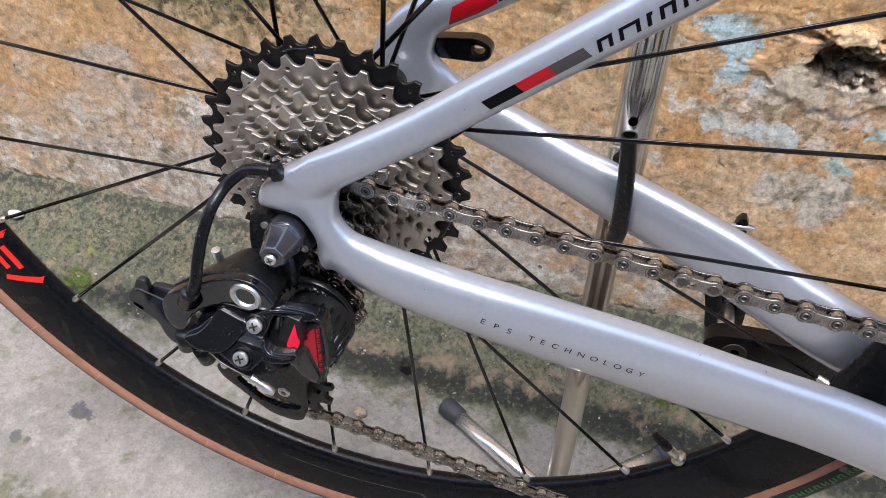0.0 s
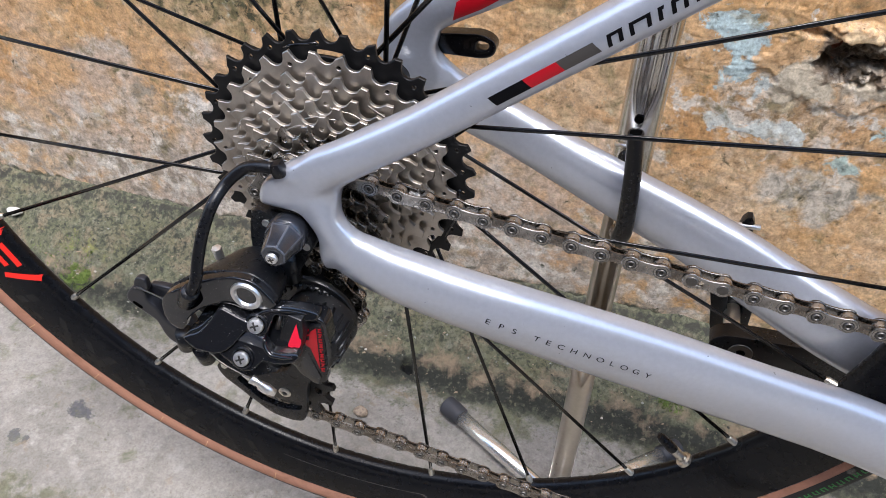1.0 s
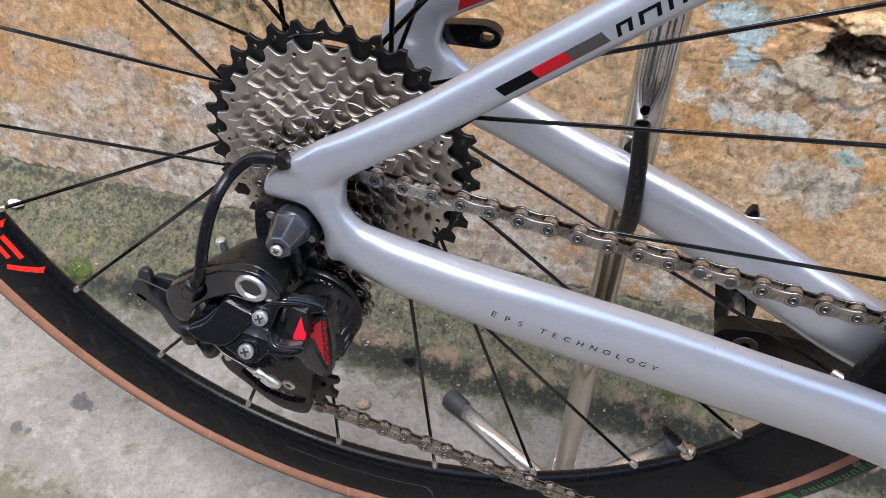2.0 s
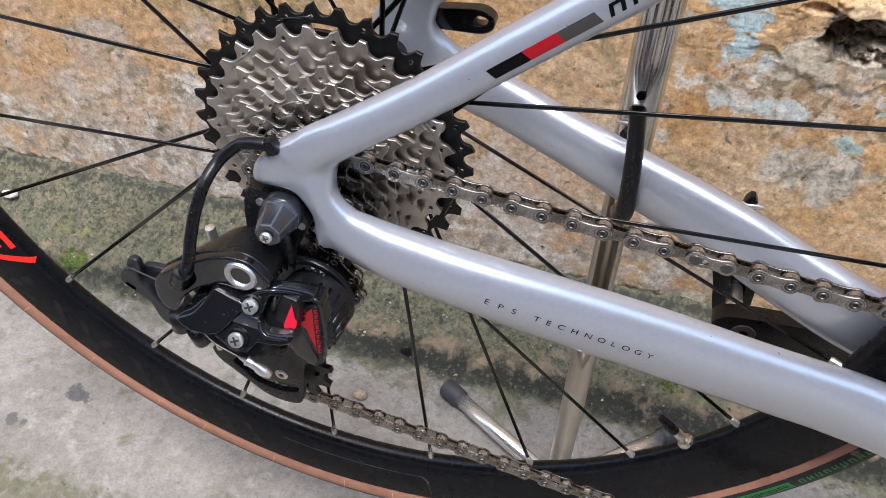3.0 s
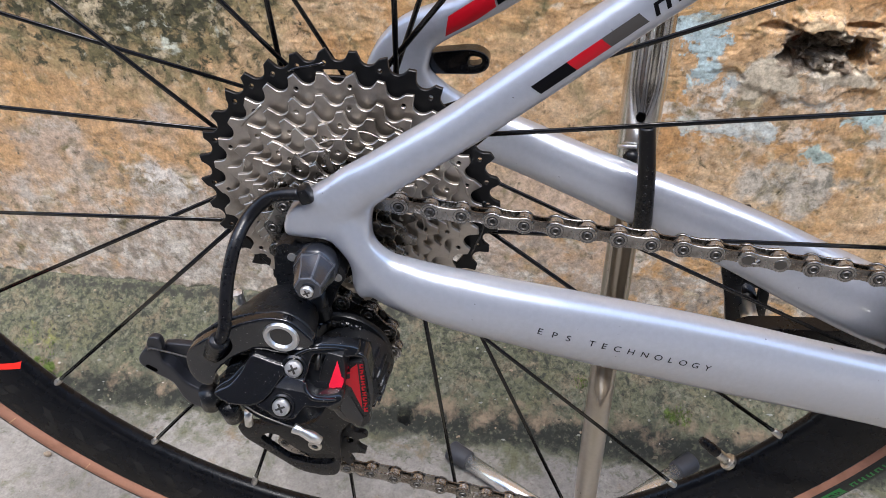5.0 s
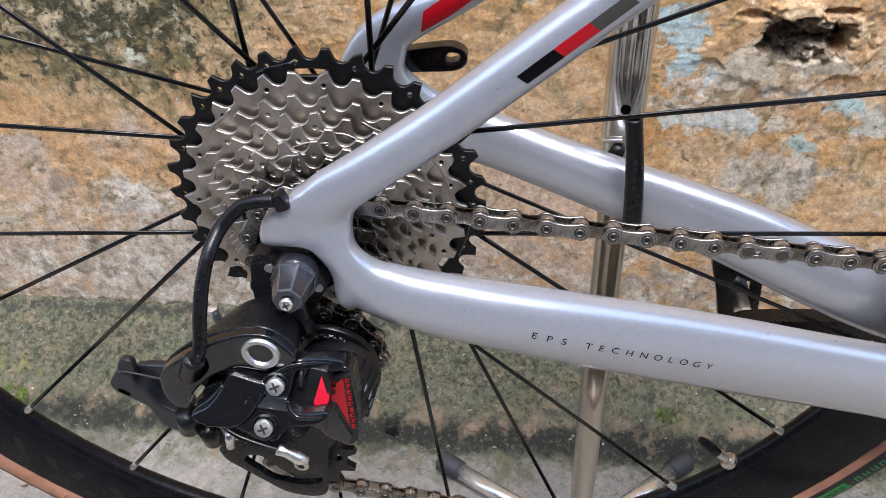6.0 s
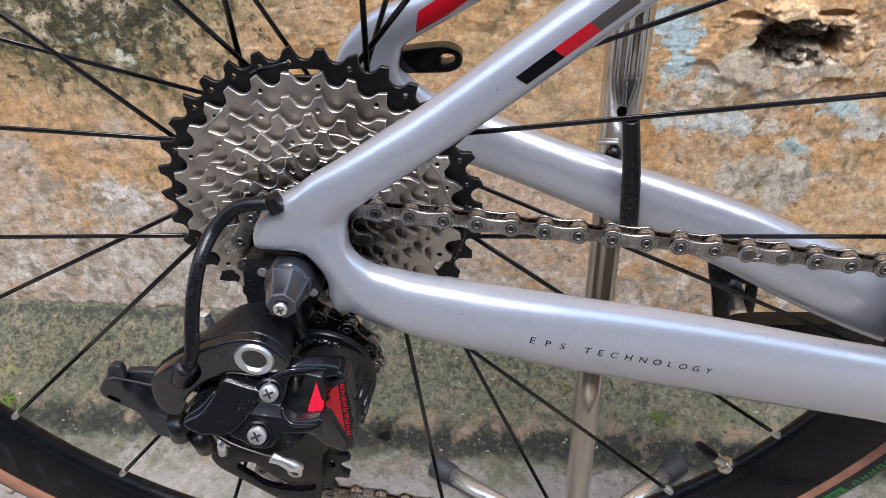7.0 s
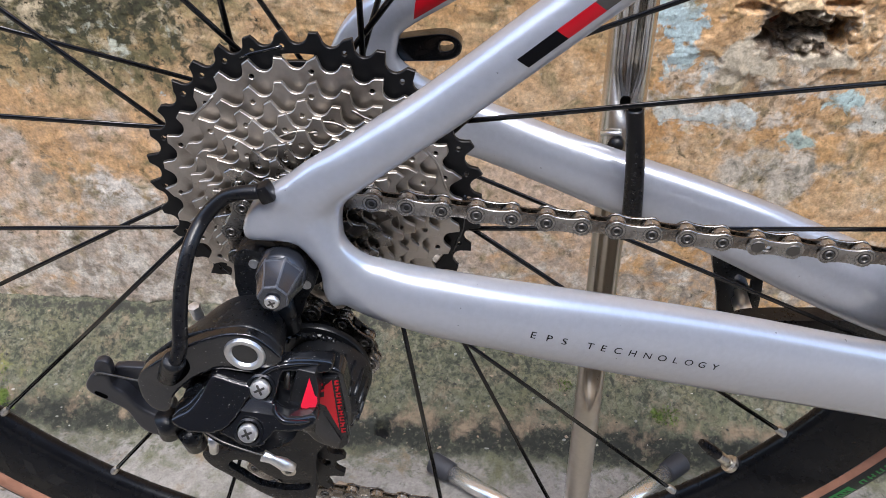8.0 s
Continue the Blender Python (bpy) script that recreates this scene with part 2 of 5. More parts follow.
def layered(name, base, layers, rough=0.85, bump=0.6, bump_scale=60, fine_bump=0.4, grain=(0.5, 1.45)):
    """A weathered surface. layers: (colour, noise scale, low, high, roughness of edge, blob or None); a blob is (centre, size)."""
    m = bpy.data.materials.new(name)
    m.use_nodes = True
    nt = m.node_tree
    N, Lk = nt.nodes, nt.links
    bs = N["Principled BSDF"]
    bs.inputs["Roughness"].default_value = rough
    co = N.new("ShaderNodeTexCoord")
    v = co.outputs["Object"]
    fine = N.new("ShaderNodeTexNoise")
    fine.inputs["Scale"].default_value, fine.inputs["Detail"].default_value, fine.inputs["Roughness"].default_value = 140, 8, 0.7
    Lk.new(v, fine.inputs["Vector"])
    gr = N.new("ShaderNodeMapRange")
    gr.inputs[1].default_value, gr.inputs[2].default_value, gr.inputs[3].default_value, gr.inputs[4].default_value = 0.3, 0.7, *grain
    speck = N.new("ShaderNodeTexNoise")
    speck.inputs["Scale"].default_value, speck.inputs["Detail"].default_value = 420, 3
    Lk.new(v, speck.inputs["Vector"])
    mean = N.new("ShaderNodeMix")
    mean.inputs[0].default_value = 0.35
    Lk.new(fine.outputs[0], mean.inputs[2])
    Lk.new(speck.outputs[0], mean.inputs[3])
    Lk.new(mean.outputs[0], gr.inputs[0])
    rgb = N.new("ShaderNodeRGB")
    rgb.outputs[0].default_value = (*base, 1)
    col = rgb.outputs[0]
    heights = None
    for i, (c, sc, lo, hi, dist, blob, *raised) in enumerate(layers):
        n = N.new("ShaderNodeTexNoise")
        n.inputs["Scale"].default_value, n.inputs["Detail"].default_value = sc, 9
        n.inputs["Roughness"].default_value, n.inputs["Distortion"].default_value = 0.62, dist
        mp = N.new("ShaderNodeMapping")
        mp.inputs["Location"].default_value = (3.1 * i + 1.7, 5.3 * i, 7.7 * i)
        Lk.new(v, mp.inputs["Vector"])
        Lk.new(mp.outputs[0], n.inputs["Vector"])
        f = n.outputs[0]
        if blob:
            (cx, cy, cz), (sx, sy, sz), hard = blob if len(blob) == 3 else (*blob, 1.0)
            m2 = N.new("ShaderNodeMapping")
            m2.inputs["Location"].default_value = (-cx / sx, -cy / sy, -cz / sz)
            m2.inputs["Scale"].default_value = (1 / sx, 1 / sy, 1 / sz)
            Lk.new(v, m2.inputs["Vector"])
            ln = N.new("ShaderNodeVectorMath")
            ln.operation = "LENGTH"
            Lk.new(m2.outputs[0], ln.inputs[0])
            ml = N.new("ShaderNodeMapRange")
            ml.inputs[1].default_value, ml.inputs[2].default_value, ml.inputs[3].default_value, ml.inputs[4].default_value = 0.2, 1.3, 0.30 * hard, -0.35 * hard
            Lk.new(ln.outputs["Value"], ml.inputs[0])
            ad = N.new("ShaderNodeMath")
            ad.operation = "ADD"
            Lk.new(f, ad.inputs[0])
            Lk.new(ml.outputs[0], ad.inputs[1])
            f = ad.outputs[0]
        mr = N.new("ShaderNodeMapRange")
        mr.inputs[1].default_value, mr.inputs[2].default_value = lo, hi
        Lk.new(f, mr.inputs[0])
        mx = N.new("ShaderNodeMix")
        mx.data_type = "RGBA"
        Lk.new(mr.outputs[0], mx.inputs[0])
        Lk.new(col, mx.inputs[6])
        mx.inputs[7].default_value = (*c, 1)
        col = mx.outputs[2]
        if raised:
            step = N.new("ShaderNodeMath")
            step.operation = "MULTIPLY_ADD"
            Lk.new(mr.outputs[0], step.inputs[0])
            step.inputs[1].default_value = raised[0]
            step.inputs[2].default_value = 0.0
            if heights:
                Lk.new(heights, step.inputs[2])
            heights = step.outputs[0]
    mu = N.new("ShaderNodeMix")
    mu.data_type, mu.blend_type = "RGBA", "MULTIPLY"
    mu.inputs[0].default_value = 1.0
    Lk.new(col, mu.inputs[6])
    Lk.new(gr.outputs[0], mu.inputs[7])
    Lk.new(mu.outputs[2], bs.inputs["Base Color"])
    bn = N.new("ShaderNodeTexNoise")
    bn.inputs["Scale"].default_value, bn.inputs["Detail"].default_value, bn.inputs["Roughness"].default_value = bump_scale, 10, 0.65
    Lk.new(v, bn.inputs["Vector"])
    bp = N.new("ShaderNodeBump")
    bp.inputs["Strength"].default_value, bp.inputs["Distance"].default_value = bump, 0.004
    Lk.new(bn.outputs[0], bp.inputs["Height"])
    bp2 = N.new("ShaderNodeBump")
    bp2.inputs["Strength"].default_value, bp2.inputs["Distance"].default_value = fine_bump, 0.0012
    Lk.new(fine.outputs[0], bp2.inputs["Height"])
    if heights:
        bp3 = N.new("ShaderNodeBump")
        bp3.inputs["Strength"].default_value, bp3.inputs["Distance"].default_value = 0.7, 0.0012
        Lk.new(heights, bp3.inputs["Height"])
        Lk.new(bp.outputs[0], bp3.inputs["Normal"])
        Lk.new(bp3.outputs[0], bp2.inputs["Normal"])
    else:
        Lk.new(bp.outputs[0], bp2.inputs["Normal"])
    Lk.new(bp2.outputs[0], bs.inputs["Normal"])
    return m


OCHRE, PINK, PALE, BLUE, RUST = (0.50, 0.295, 0.13), (0.50, 0.375, 0.28), (0.56, 0.49, 0.41), (0.42, 0.52, 0.53), (0.47, 0.25, 0.10)


def spot(x, z, w, h, hard=0.6):
    """A patch of the wall's face round (x, z)."""
    return ((x, 0.29, z), (w, 0.5, h), hard)


RIGHT = lambda k: spot(0.28, 0.27, 0.22, 0.12, k)
ALGAE = lambda k: spot(-0.275, 0.345, 0.16, 0.085, k)
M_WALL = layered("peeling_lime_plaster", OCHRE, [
    ((0.55, 0.385, 0.235), 7, 0.44, 0.62, 0.3, None),
    (RUST, 11, 0.50, 0.68, 0.3, None),
    ((0.55, 0.40, 0.25), 26, 0.52, 0.66, 0.3, None),
    ((0.58, 0.47, 0.34), 48, 0.58, 0.70, 0.3, None),
    ((0.34, 0.205, 0.10), 60, 0.52, 0.70, 0.3, None),
    # pinkish grey scoured plaster low on the wall
    (PINK, 12, 0.46, 0.60, 0.3, spot(-0.18, 0.11, 0.52, 0.2, 0.9)),
    ((0.52, 0.45, 0.38), 20, 0.54, 0.66, 0.3, spot(-0.25, 0.14, 0.42, 0.14, 0.5)),
    ((0.54, 0.33, 0.165), 14, 0.50, 0.66, 0.3, spot(-0.3, 0.19, 0.4, 0.1, 0.3)),
    ((0.43, 0.35, 0.28), 24, 0.52, 0.66, 0.3, spot(-0.15, 0.06, 0.9, 0.09, 0.5)),
    ((0.58, 0.53, 0.46), 34, 0.54, 0.66, 0.4, spot(-0.15, 0.06, 0.9, 0.10, 0.35)),
    ((0.30, 0.25, 0.20), 48, 0.57, 0.68, 0.5, spot(-0.15, 0.06, 0.9, 0.10, 0.3)),
    ((0.60, 0.55, 0.49), 26, 0.52, 0.62, 0.4, spot(-0.284, 0.152, 0.065, 0.036, 0.5), 0.4),
    ((0.30, 0.25, 0.19), 40, 0.54, 0.64, 0.4, spot(-0.315, 0.157, 0.036, 0.024, 0.5)),
    ((0.30, 0.25, 0.19), 44, 0.56, 0.66, 0.4, spot(-0.354, 0.172, 0.040, 0.018, 0.5)),
    ((0.28, 0.21, 0.14), 80, 0.60, 0.70, 0.3, spot(-0.22, 0.15, 0.4, 0.14, 0.25)),
    # pale coats worn through on the other side
    ((0.55, 0.48, 0.395), 18, 0.62, 0.68, 0.35, RIGHT(0.3), 0.4),
    ((0.53, 0.39, 0.265), 30, 0.56, 0.66, 0.35, RIGHT(0.25)),
    (PALE, 38, 0.58, 0.64, 0.3, spot(0.235, 0.262, 0.12, 0.036, 0.4)),
    ((0.55, 0.50, 0.43), 46, 0.64, 0.69, 0.3, RIGHT(0.3)),
    ((0.48, 0.42, 0.345), 26, 0.50, 0.62, 0.5, spot(0.298, 0.198, 0.075, 0.034, 0.5)),
    ((0.22, 0.20, 0.16), 60, 0.56, 0.66, 0.5, spot(0.305, 0.204, 0.07, 0.028, 0.4)),
    ((0.50, 0.48, 0.42), 30, 0.54, 0.62, 0.5, spot(0.365, 0.262, 0.06, 0.026, 0.45)),
    ((0.20, 0.17, 0.12), 60, 0.56, 0.64, 0.5, spot(0.248, 0.277, 0.030, 0.012, 0.5)),
    ((0.22, 0.155, 0.095), 80, 0.62, 0.70, 0.3, RIGHT(0.25)),
    ((0.30, 0.19, 0.10), 34, 0.62, 0.70, 0.3, RIGHT(0.2)),
    # pale blue remains of an older coat
    (BLUE, 30, 0.53, 0.57, 0.6, spot(0.209, 0.311, 0.026, 0.043, 0.55), 0.4),
    (BLUE, 40, 0.56, 0.60, 0.6, spot(0.196, 0.343, 0.036, 0.020, 0.45)),
    ((0.48, 0.51, 0.49), 44, 0.55, 0.60, 0.6, spot(0.231, 0.292, 0.013, 0.018, 0.6)),
    ((0.49, 0.50, 0.46), 44, 0.55, 0.61, 0.6, spot(0.198, 0.256, 0.042, 0.016, 0.5)),
    ((0.49, 0.51, 0.48), 44, 0.56, 0.61, 0.6, spot(0.247, 0.254, 0.044, 0.020, 0.5), 0.3),
    ((0.40, 0.51, 0.50), 50, 0.58, 0.63, 0.6, spot(0.345, 0.270, 0.036, 0.018, 0.5)),
    ((0.36, 0.44, 0.40), 50, 0.57, 0.62, 0.6, spot(0.316, 0.231, 0.027, 0.015, 0.55)),
    # black-green algae under the eaves drip
    ((0.36, 0.26, 0.13), 30, 0.38, 0.58, 0.3, ALGAE(0.5)),
    ((0.16, 0.135, 0.064), 46, 0.42, 0.58, 0.5, ALGAE(0.40)),
    ((0.055, 0.052, 0.026), 80, 0.49, 0.60, 0.4, ALGAE(0.34)),
    ((0.50, 0.41, 0.27), 62, 0.56, 0.68, 0.3, ALGAE(0.16)),
    ((0.47, 0.48, 0.39), 46, 0.62, 0.70, 0.3, ALGAE(0.2)),
    ((0.035, 0.032, 0.018), 170, 0.58, 0.68, 0.3, ALGAE(0.22)),
    # cement lip, rubble and brick in the broken hole
    ((0.50, 0.43, 0.325), 40, 0.48, 0.58, 0.6, spot(0.262, 0.303, 0.040, 0.026, 0.6), 0.5),
    ((0.48, 0.41, 0.31), 40, 0.50, 0.60, 0.6, spot(0.318, 0.303, 0.052, 0.011, 0.6), 0.5),
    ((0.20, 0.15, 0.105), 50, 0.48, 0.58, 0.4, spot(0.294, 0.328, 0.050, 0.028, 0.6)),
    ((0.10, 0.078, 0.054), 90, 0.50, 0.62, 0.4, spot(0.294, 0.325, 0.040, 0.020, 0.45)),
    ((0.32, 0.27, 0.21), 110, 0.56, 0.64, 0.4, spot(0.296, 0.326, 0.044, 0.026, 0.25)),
    ((0.50, 0.37, 0.22), 50, 0.48, 0.58, 0.4, spot(0.284, 0.350, 0.023, 0.009, 0.7)),
    ((0.45, 0.39, 0.31), 60, 0.52, 0.60, 0.4, spot(0.306, 0.337, 0.010, 0.006, 0.8)),
    ((0.22, 0.08, 0.042), 60, 0.52, 0.62, 0.4, spot(0.274, 0.331, 0.010, 0.009, 0.8)),
    # darker olive band along the foot of the wall
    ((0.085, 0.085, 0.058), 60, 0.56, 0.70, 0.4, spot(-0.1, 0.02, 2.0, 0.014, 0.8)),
], 0.92, 0.3, 120, 0.5, (0.40, 1.56))
MOSSY = lambda w, k: ((0, 0.27, 0), (60, 0.68 * w, 9), k)
M_CONCRETE = layered("worn_mossy_concrete_shaded_pit", (0.247, 0.229, 0.206), [
    ((0.203, 0.189, 0.168), 12, 0.46, 0.62, 0.4, None),
    ((0.29, 0.272, 0.246), 45, 0.52, 0.70, 0.3, None),
    ((0.20, 0.19, 0.172), 90, 0.60, 0.76, 0.3, None),
    ((0.085, 0.085, 0.09), 26, 0.58, 0.63, 0.3, ((-0.327, 0.067, 0), (0.032, 0.023, 0.4), 1.0)),
    ((0.10, 0.10, 0.10), 30, 0.70, 0.73, 0.3, ((-0.366, 0.018, 0), (0.03, 0.02, 0.4), 1.0)),
    ((0.20, 0.175, 0.14), 40, 0.42, 0.60, 0.4, ((0, -0.21, 0), (60, 0.250, 9), 2.5)),
    ((0.125, 0.12, 0.078), 70, 0.55, 0.74, 0.4, ((0, -0.045, 0), (60, 0.05, 9), 0.8)),
    ((0.122, 0.119, 0.083), 70, 0.38, 0.64, 0.5, MOSSY(0.160, 3.2)),
    ((0.078, 0.084, 0.052), 110, 0.47, 0.64, 0.3, MOSSY(0.16, 0.5)),
    ((0.17, 0.158, 0.118), 100, 0.58, 0.74, 0.3, MOSSY(0.19, 0.4)),
    ((0.27, 0.205, 0.135), 60, 0.60, 0.70, 0.5, ((0.135, 0.221, -0.04), (0.10, 0.012, 0.3), 0.7)),
    ((0.20, 0.155, 0.105), 130, 0.66, 0.72, 0.5, MOSSY(0.16, 0.3)),
    ((0.105, 0.107, 0.060), 24, 0.46, 0.62, 0.4, MOSSY(0.15, 0.3)),
    ((0.17, 0.135, 0.085), 34, 0.57, 0.68, 0.5, MOSSY(0.15, 0.25)),
    ((0.12, 0.115, 0.06), 18, 0.58, 0.72, 0.4, MOSSY(0.12, 0.25)),
    ((0.165, 0.155, 0.105), 220, 0.56, 0.78, 0.3, MOSSY(0.16, 0.25)),
    ((0.026, 0.029, 0.019), 130, 0.58, 0.74, 0.4, MOSSY(0.14, 0.3)),
    ((0.030, 0.033, 0.020), 240, 0.56, 0.76, 0.4, MOSSY(0.14, 0.3)),
    # darker mottled band along the foot of the fillet
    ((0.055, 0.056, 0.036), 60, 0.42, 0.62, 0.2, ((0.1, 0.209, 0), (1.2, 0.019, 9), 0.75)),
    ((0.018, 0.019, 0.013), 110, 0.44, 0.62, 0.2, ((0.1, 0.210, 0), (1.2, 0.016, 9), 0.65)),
    ((0.21, 0.155, 0.10), 44, 0.52, 0.68, 0.3, ((0.1, 0.222, 0), (1.2, 0.014, 9), 0.3)),
    ((0.125, 0.12, 0.075), 190, 0.58, 0.74, 0.2, ((0.1, 0.211, 0), (1.2, 0.024, 9), 0.1)),
    # thin darker line where the fillet meets the wall
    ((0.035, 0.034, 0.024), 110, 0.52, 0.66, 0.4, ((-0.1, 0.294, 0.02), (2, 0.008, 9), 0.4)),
    ((0.17, 0.165, 0.055), 80, 0.66, 0.82, 0.4, ((-0.445, 0.245, -0.02), (0.09, 0.030, 0.2), 0.6)),
    ((0.09, 0.13, 0.022), 90, 0.64, 0.74, 0.4, ((-0.43, 0.216, -0.04), (0.05, 0.022, 0.2), 0.8)),
    ((0.09, 0.13, 0.022), 90, 0.68, 0.76, 0.4, ((0.236, 0.234, -0.028), (0.035, 0.02, 0.2), 0.8)),
    # shade in the pit, painted near-black
    ((0.003, 0.003, 0.003), 60, 0.50, 0.62, 0.2, ((-0.034, 0.212, -0.046), (0.0085, 0.0065, 0.2), 2.5)),
], 0.85, 0.35, 90, 0.35, (0.66, 1.3))


# ---- the setting ----
def fbm(p, octaves=5, gain=0.55):
    t, a, q = 0.0, 1.0, Vector(p)
    for _ in range(octaves):
        t += a * noise.noise(q)
        q = q * 2.03
        a *= gain
    return t


def graded(lo, hi, step, out_lo, out_hi, n=10):
    mid = list(np.arange(lo, hi + step / 2, step))
    left = [lo - (lo - out_lo) * (k / n) ** 2 for k in range(n, 0, -1)]
    right = [hi + (out_hi - hi) * (k / n) ** 2 for k in range(1, n + 1)]
    return left + mid + right


def finer(vals, lo, hi, k):
    """Split the steps between lo and hi into k."""
    out = []
    for a, b in zip(vals, vals[1:]):
        out += [a + (b - a) * j / k for j in range(k)] if lo < a < hi else [a]
    return out + [vals[-1]]


def sheet(name, us, vs, at, mat, label, category):
    me = bpy.data.meshes.new("m")
    nu, nv = len(us), len(vs)
    verts = [at(u, v) for v in vs for u in us]
    faces = [(j * nu + i, j * nu + i + 1, (j + 1) * nu + i + 1, (j + 1) * nu + i) for j in range(nv - 1) for i in range(nu - 1)]
    me.from_pydata(verts, [], faces)
    me.materials.append(mat)
    for p in me.polygons:
        p.use_smooth = True
    return tagged(new(name, me), label, category, "", "structure")


def smooth01(t):
    t = max(0.0, min(1.0, t))
    return t * t * (3 - 2 * t)


GROUND_Z, FOOT_Y, WALL_Y, SLAB_Y = -0.06, 0.193, 0.293, -0.02


def ground_at(x, y):
    """The lane, a rough slab, and the mossy fillet that slopes up to the wall."""
    near = -0.9 < x < 0.7 and -0.4 < y < 0.34
    h = GROUND_Z
    if near:
        h += 0.0012 * fbm((x * 14, y * 14, 0.3), 4)
        edge = SLAB_Y + 0.006 * noise.noise(Vector((x * 20, 1.7, 0)))
        if y < edge:
            h += -0.006 * smooth01((edge - y) / 0.012) + 0.004 * smooth01((edge - y) / 0.03) * fbm((x * 60, y * 60, 4), 3)
    foot = FOOT_Y + 0.004 * noise.noise(Vector((x * 18, 3.3, 0)))
    if y > foot:
        k = min(y, 0.32) - foot
        h += 0.8235 * (math.sqrt(k * k + 1.6e-5) - 0.004)
        if near:
            h += 0.0035 * smooth01(k / 0.03) * fbm((x * 30, y * 30, 9), 5) + 0.0016 * smooth01(k / 0.02) * fbm((x * 130, y * 130, 2), 3)
            pit = math.hypot(x + 0.034, (y - 0.212) * 1.2) + 0.0025 * noise.noise(Vector((x * 150, y * 150, 0)))
            h -= 0.016 * math.exp(-(pit / 0.0062) ** 4)
    return (x, y, h)


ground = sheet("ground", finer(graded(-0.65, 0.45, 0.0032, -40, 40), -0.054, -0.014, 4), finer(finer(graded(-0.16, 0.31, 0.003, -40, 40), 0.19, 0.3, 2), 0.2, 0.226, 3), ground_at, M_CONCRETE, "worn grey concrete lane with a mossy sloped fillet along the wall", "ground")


def wall_at(x, z):
    y = WALL_Y + 0.02
    if -0.9 < x < 0.7 and z < 0.75:
        big = fbm((x * 5, 0.5, z * 5), 2)
        chips = fbm((x * 22, 4.2, z * 22), 5)
        flake = fbm((x * 48, 1.2, z * 48), 4)
        y -= 0.0015 * big + 0.0005 * smooth01((chips - 0.05) / 0.12) + 0.0004 * smooth01((flake - 0.1) / 0.08) + 0.0005 * fbm((x * 90, 2, z * 90), 3)
        if 0.2 < x < 0.39 and 0.26 < z < 0.40:
            rag = 0.34 * fbm((x * 40, 7, z * 40), 5, 0.6)
            rub = math.hypot((x - 0.295) / 0.037, (z - 0.325) / 0.0185) + rag
            inside = smooth01((1.05 - rub) / 0.22)
            lip = math.hypot((x - 0.288) / 0.060, (z - 0.318) / 0.032) + 0.8 * rag
            y -= 0.0022 * smooth01((1.1 - lip) / 0.15) * (1 - inside)
            cells = noise.voronoi(Vector((x * 95, 0.4, z * 130)))[0]
            stones = smooth01((cells[1] - cells[0]) / 0.5)
            y += inside * (0.006 + 0.006 * (1 - stones) + 0.005 * fbm((x * 130, 3, z * 130), 5, 0.65))
            for px_, pz_, rx, rz, dep in ((0.266, 0.319, 0.009, 0.006, 0.016), (0.276, 0.331, 0.008, 0.007, 0.008), (0.323, 0.322, 0.007, 0.011, 0.018), (0.300, 0.3235, 0.016, 0.0028, 0.012), (0.290, 0.340, 0.016, 0.0028, 0.010),
                                          (0.303, 0.315, 0.016, 0.0065, -0.008), (0.306, 0.337, 0.008, 0.005, -0.008), (0.284, 0.350, 0.020, 0.0080, -0.012), (0.255, 0.344, 0.012, 0.004, 0.006), (0.318, 0.347, 0.016, 0.003, 0.007)):
                d = math.hypot((x - px_) / rx, (z - pz_) / rz) + 0.8 * rag + 0.25 * fbm((x * 160, 5, z * 160), 3)
                y += dep * smooth01((1.15 - d) / 0.45)
    y -= 0.012
    return (x, y, z)


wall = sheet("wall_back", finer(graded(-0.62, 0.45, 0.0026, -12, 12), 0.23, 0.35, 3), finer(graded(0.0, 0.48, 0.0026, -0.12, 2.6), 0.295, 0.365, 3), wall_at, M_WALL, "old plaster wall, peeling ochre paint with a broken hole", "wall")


def slab_wall(name, x0, x1, y0, y1, z1, mat, label):
    bm = bmesh.new()
    bmesh.ops.create_cube(bm, size=1.0, matrix=Matrix.Translation(((x0 + x1) / 2, (y0 + y1) / 2, z1 / 2 - 0.1)) @ Matrix.Diagonal((x1 - x0, y1 - y0, z1, 1)))
    ob = part(name, bm, mat, None, "", False)
    return tagged(ob, label, "wall", "", "structure")


M_PLAIN = layered("plain_render", (0.17, 0.172, 0.175), [((0.12, 0.12, 0.122), 3, 0.45, 0.6, 0.3, None)], 0.9, 0.3, 30, 0.3)
slab_wall("wall_back_core", -12, 12, WALL_Y + 0.12, WALL_Y + 0.3, 2.6, M_PLAIN, "thick core of the old plaster wall")
# unseen; its height and dark tone narrow the sky light and reflections
slab_wall("unseen_wall_front", -12, 12, -2.35, -2.2, 3.0, M_PLAIN, "unseen plain wall added across the lane to narrow the sky")


# ---- the bicycle ----
bike = empty("road_bicycle", "silver road bicycle, rear wheel lifted clear by a stand", "bicycle")


def baked(name, bm, mods, mat, parent, label=""):
    """Build a blended mesh with modifiers, then keep the finished mesh alone."""
    tmp = new("tmp", mesh_of(bm))
    for kind, settings in mods:
        md = tmp.modifiers.new(kind, kind)
        if kind == "REMESH":
            md.mode, md.voxel_size, md.use_smooth_shade = "VOXEL", settings, True
        if kind == "SMOOTH":
            md.factor, md.iterations = 0.5, settings
    me = bpy.data.meshes.new_from_object(tmp.evaluated_get(bpy.context.evaluated_depsgraph_get()))
    bpy.data.objects.remove(tmp)
    for p in me.polygons:
        p.use_smooth = True
    return part(name, me, mat, parent, label)


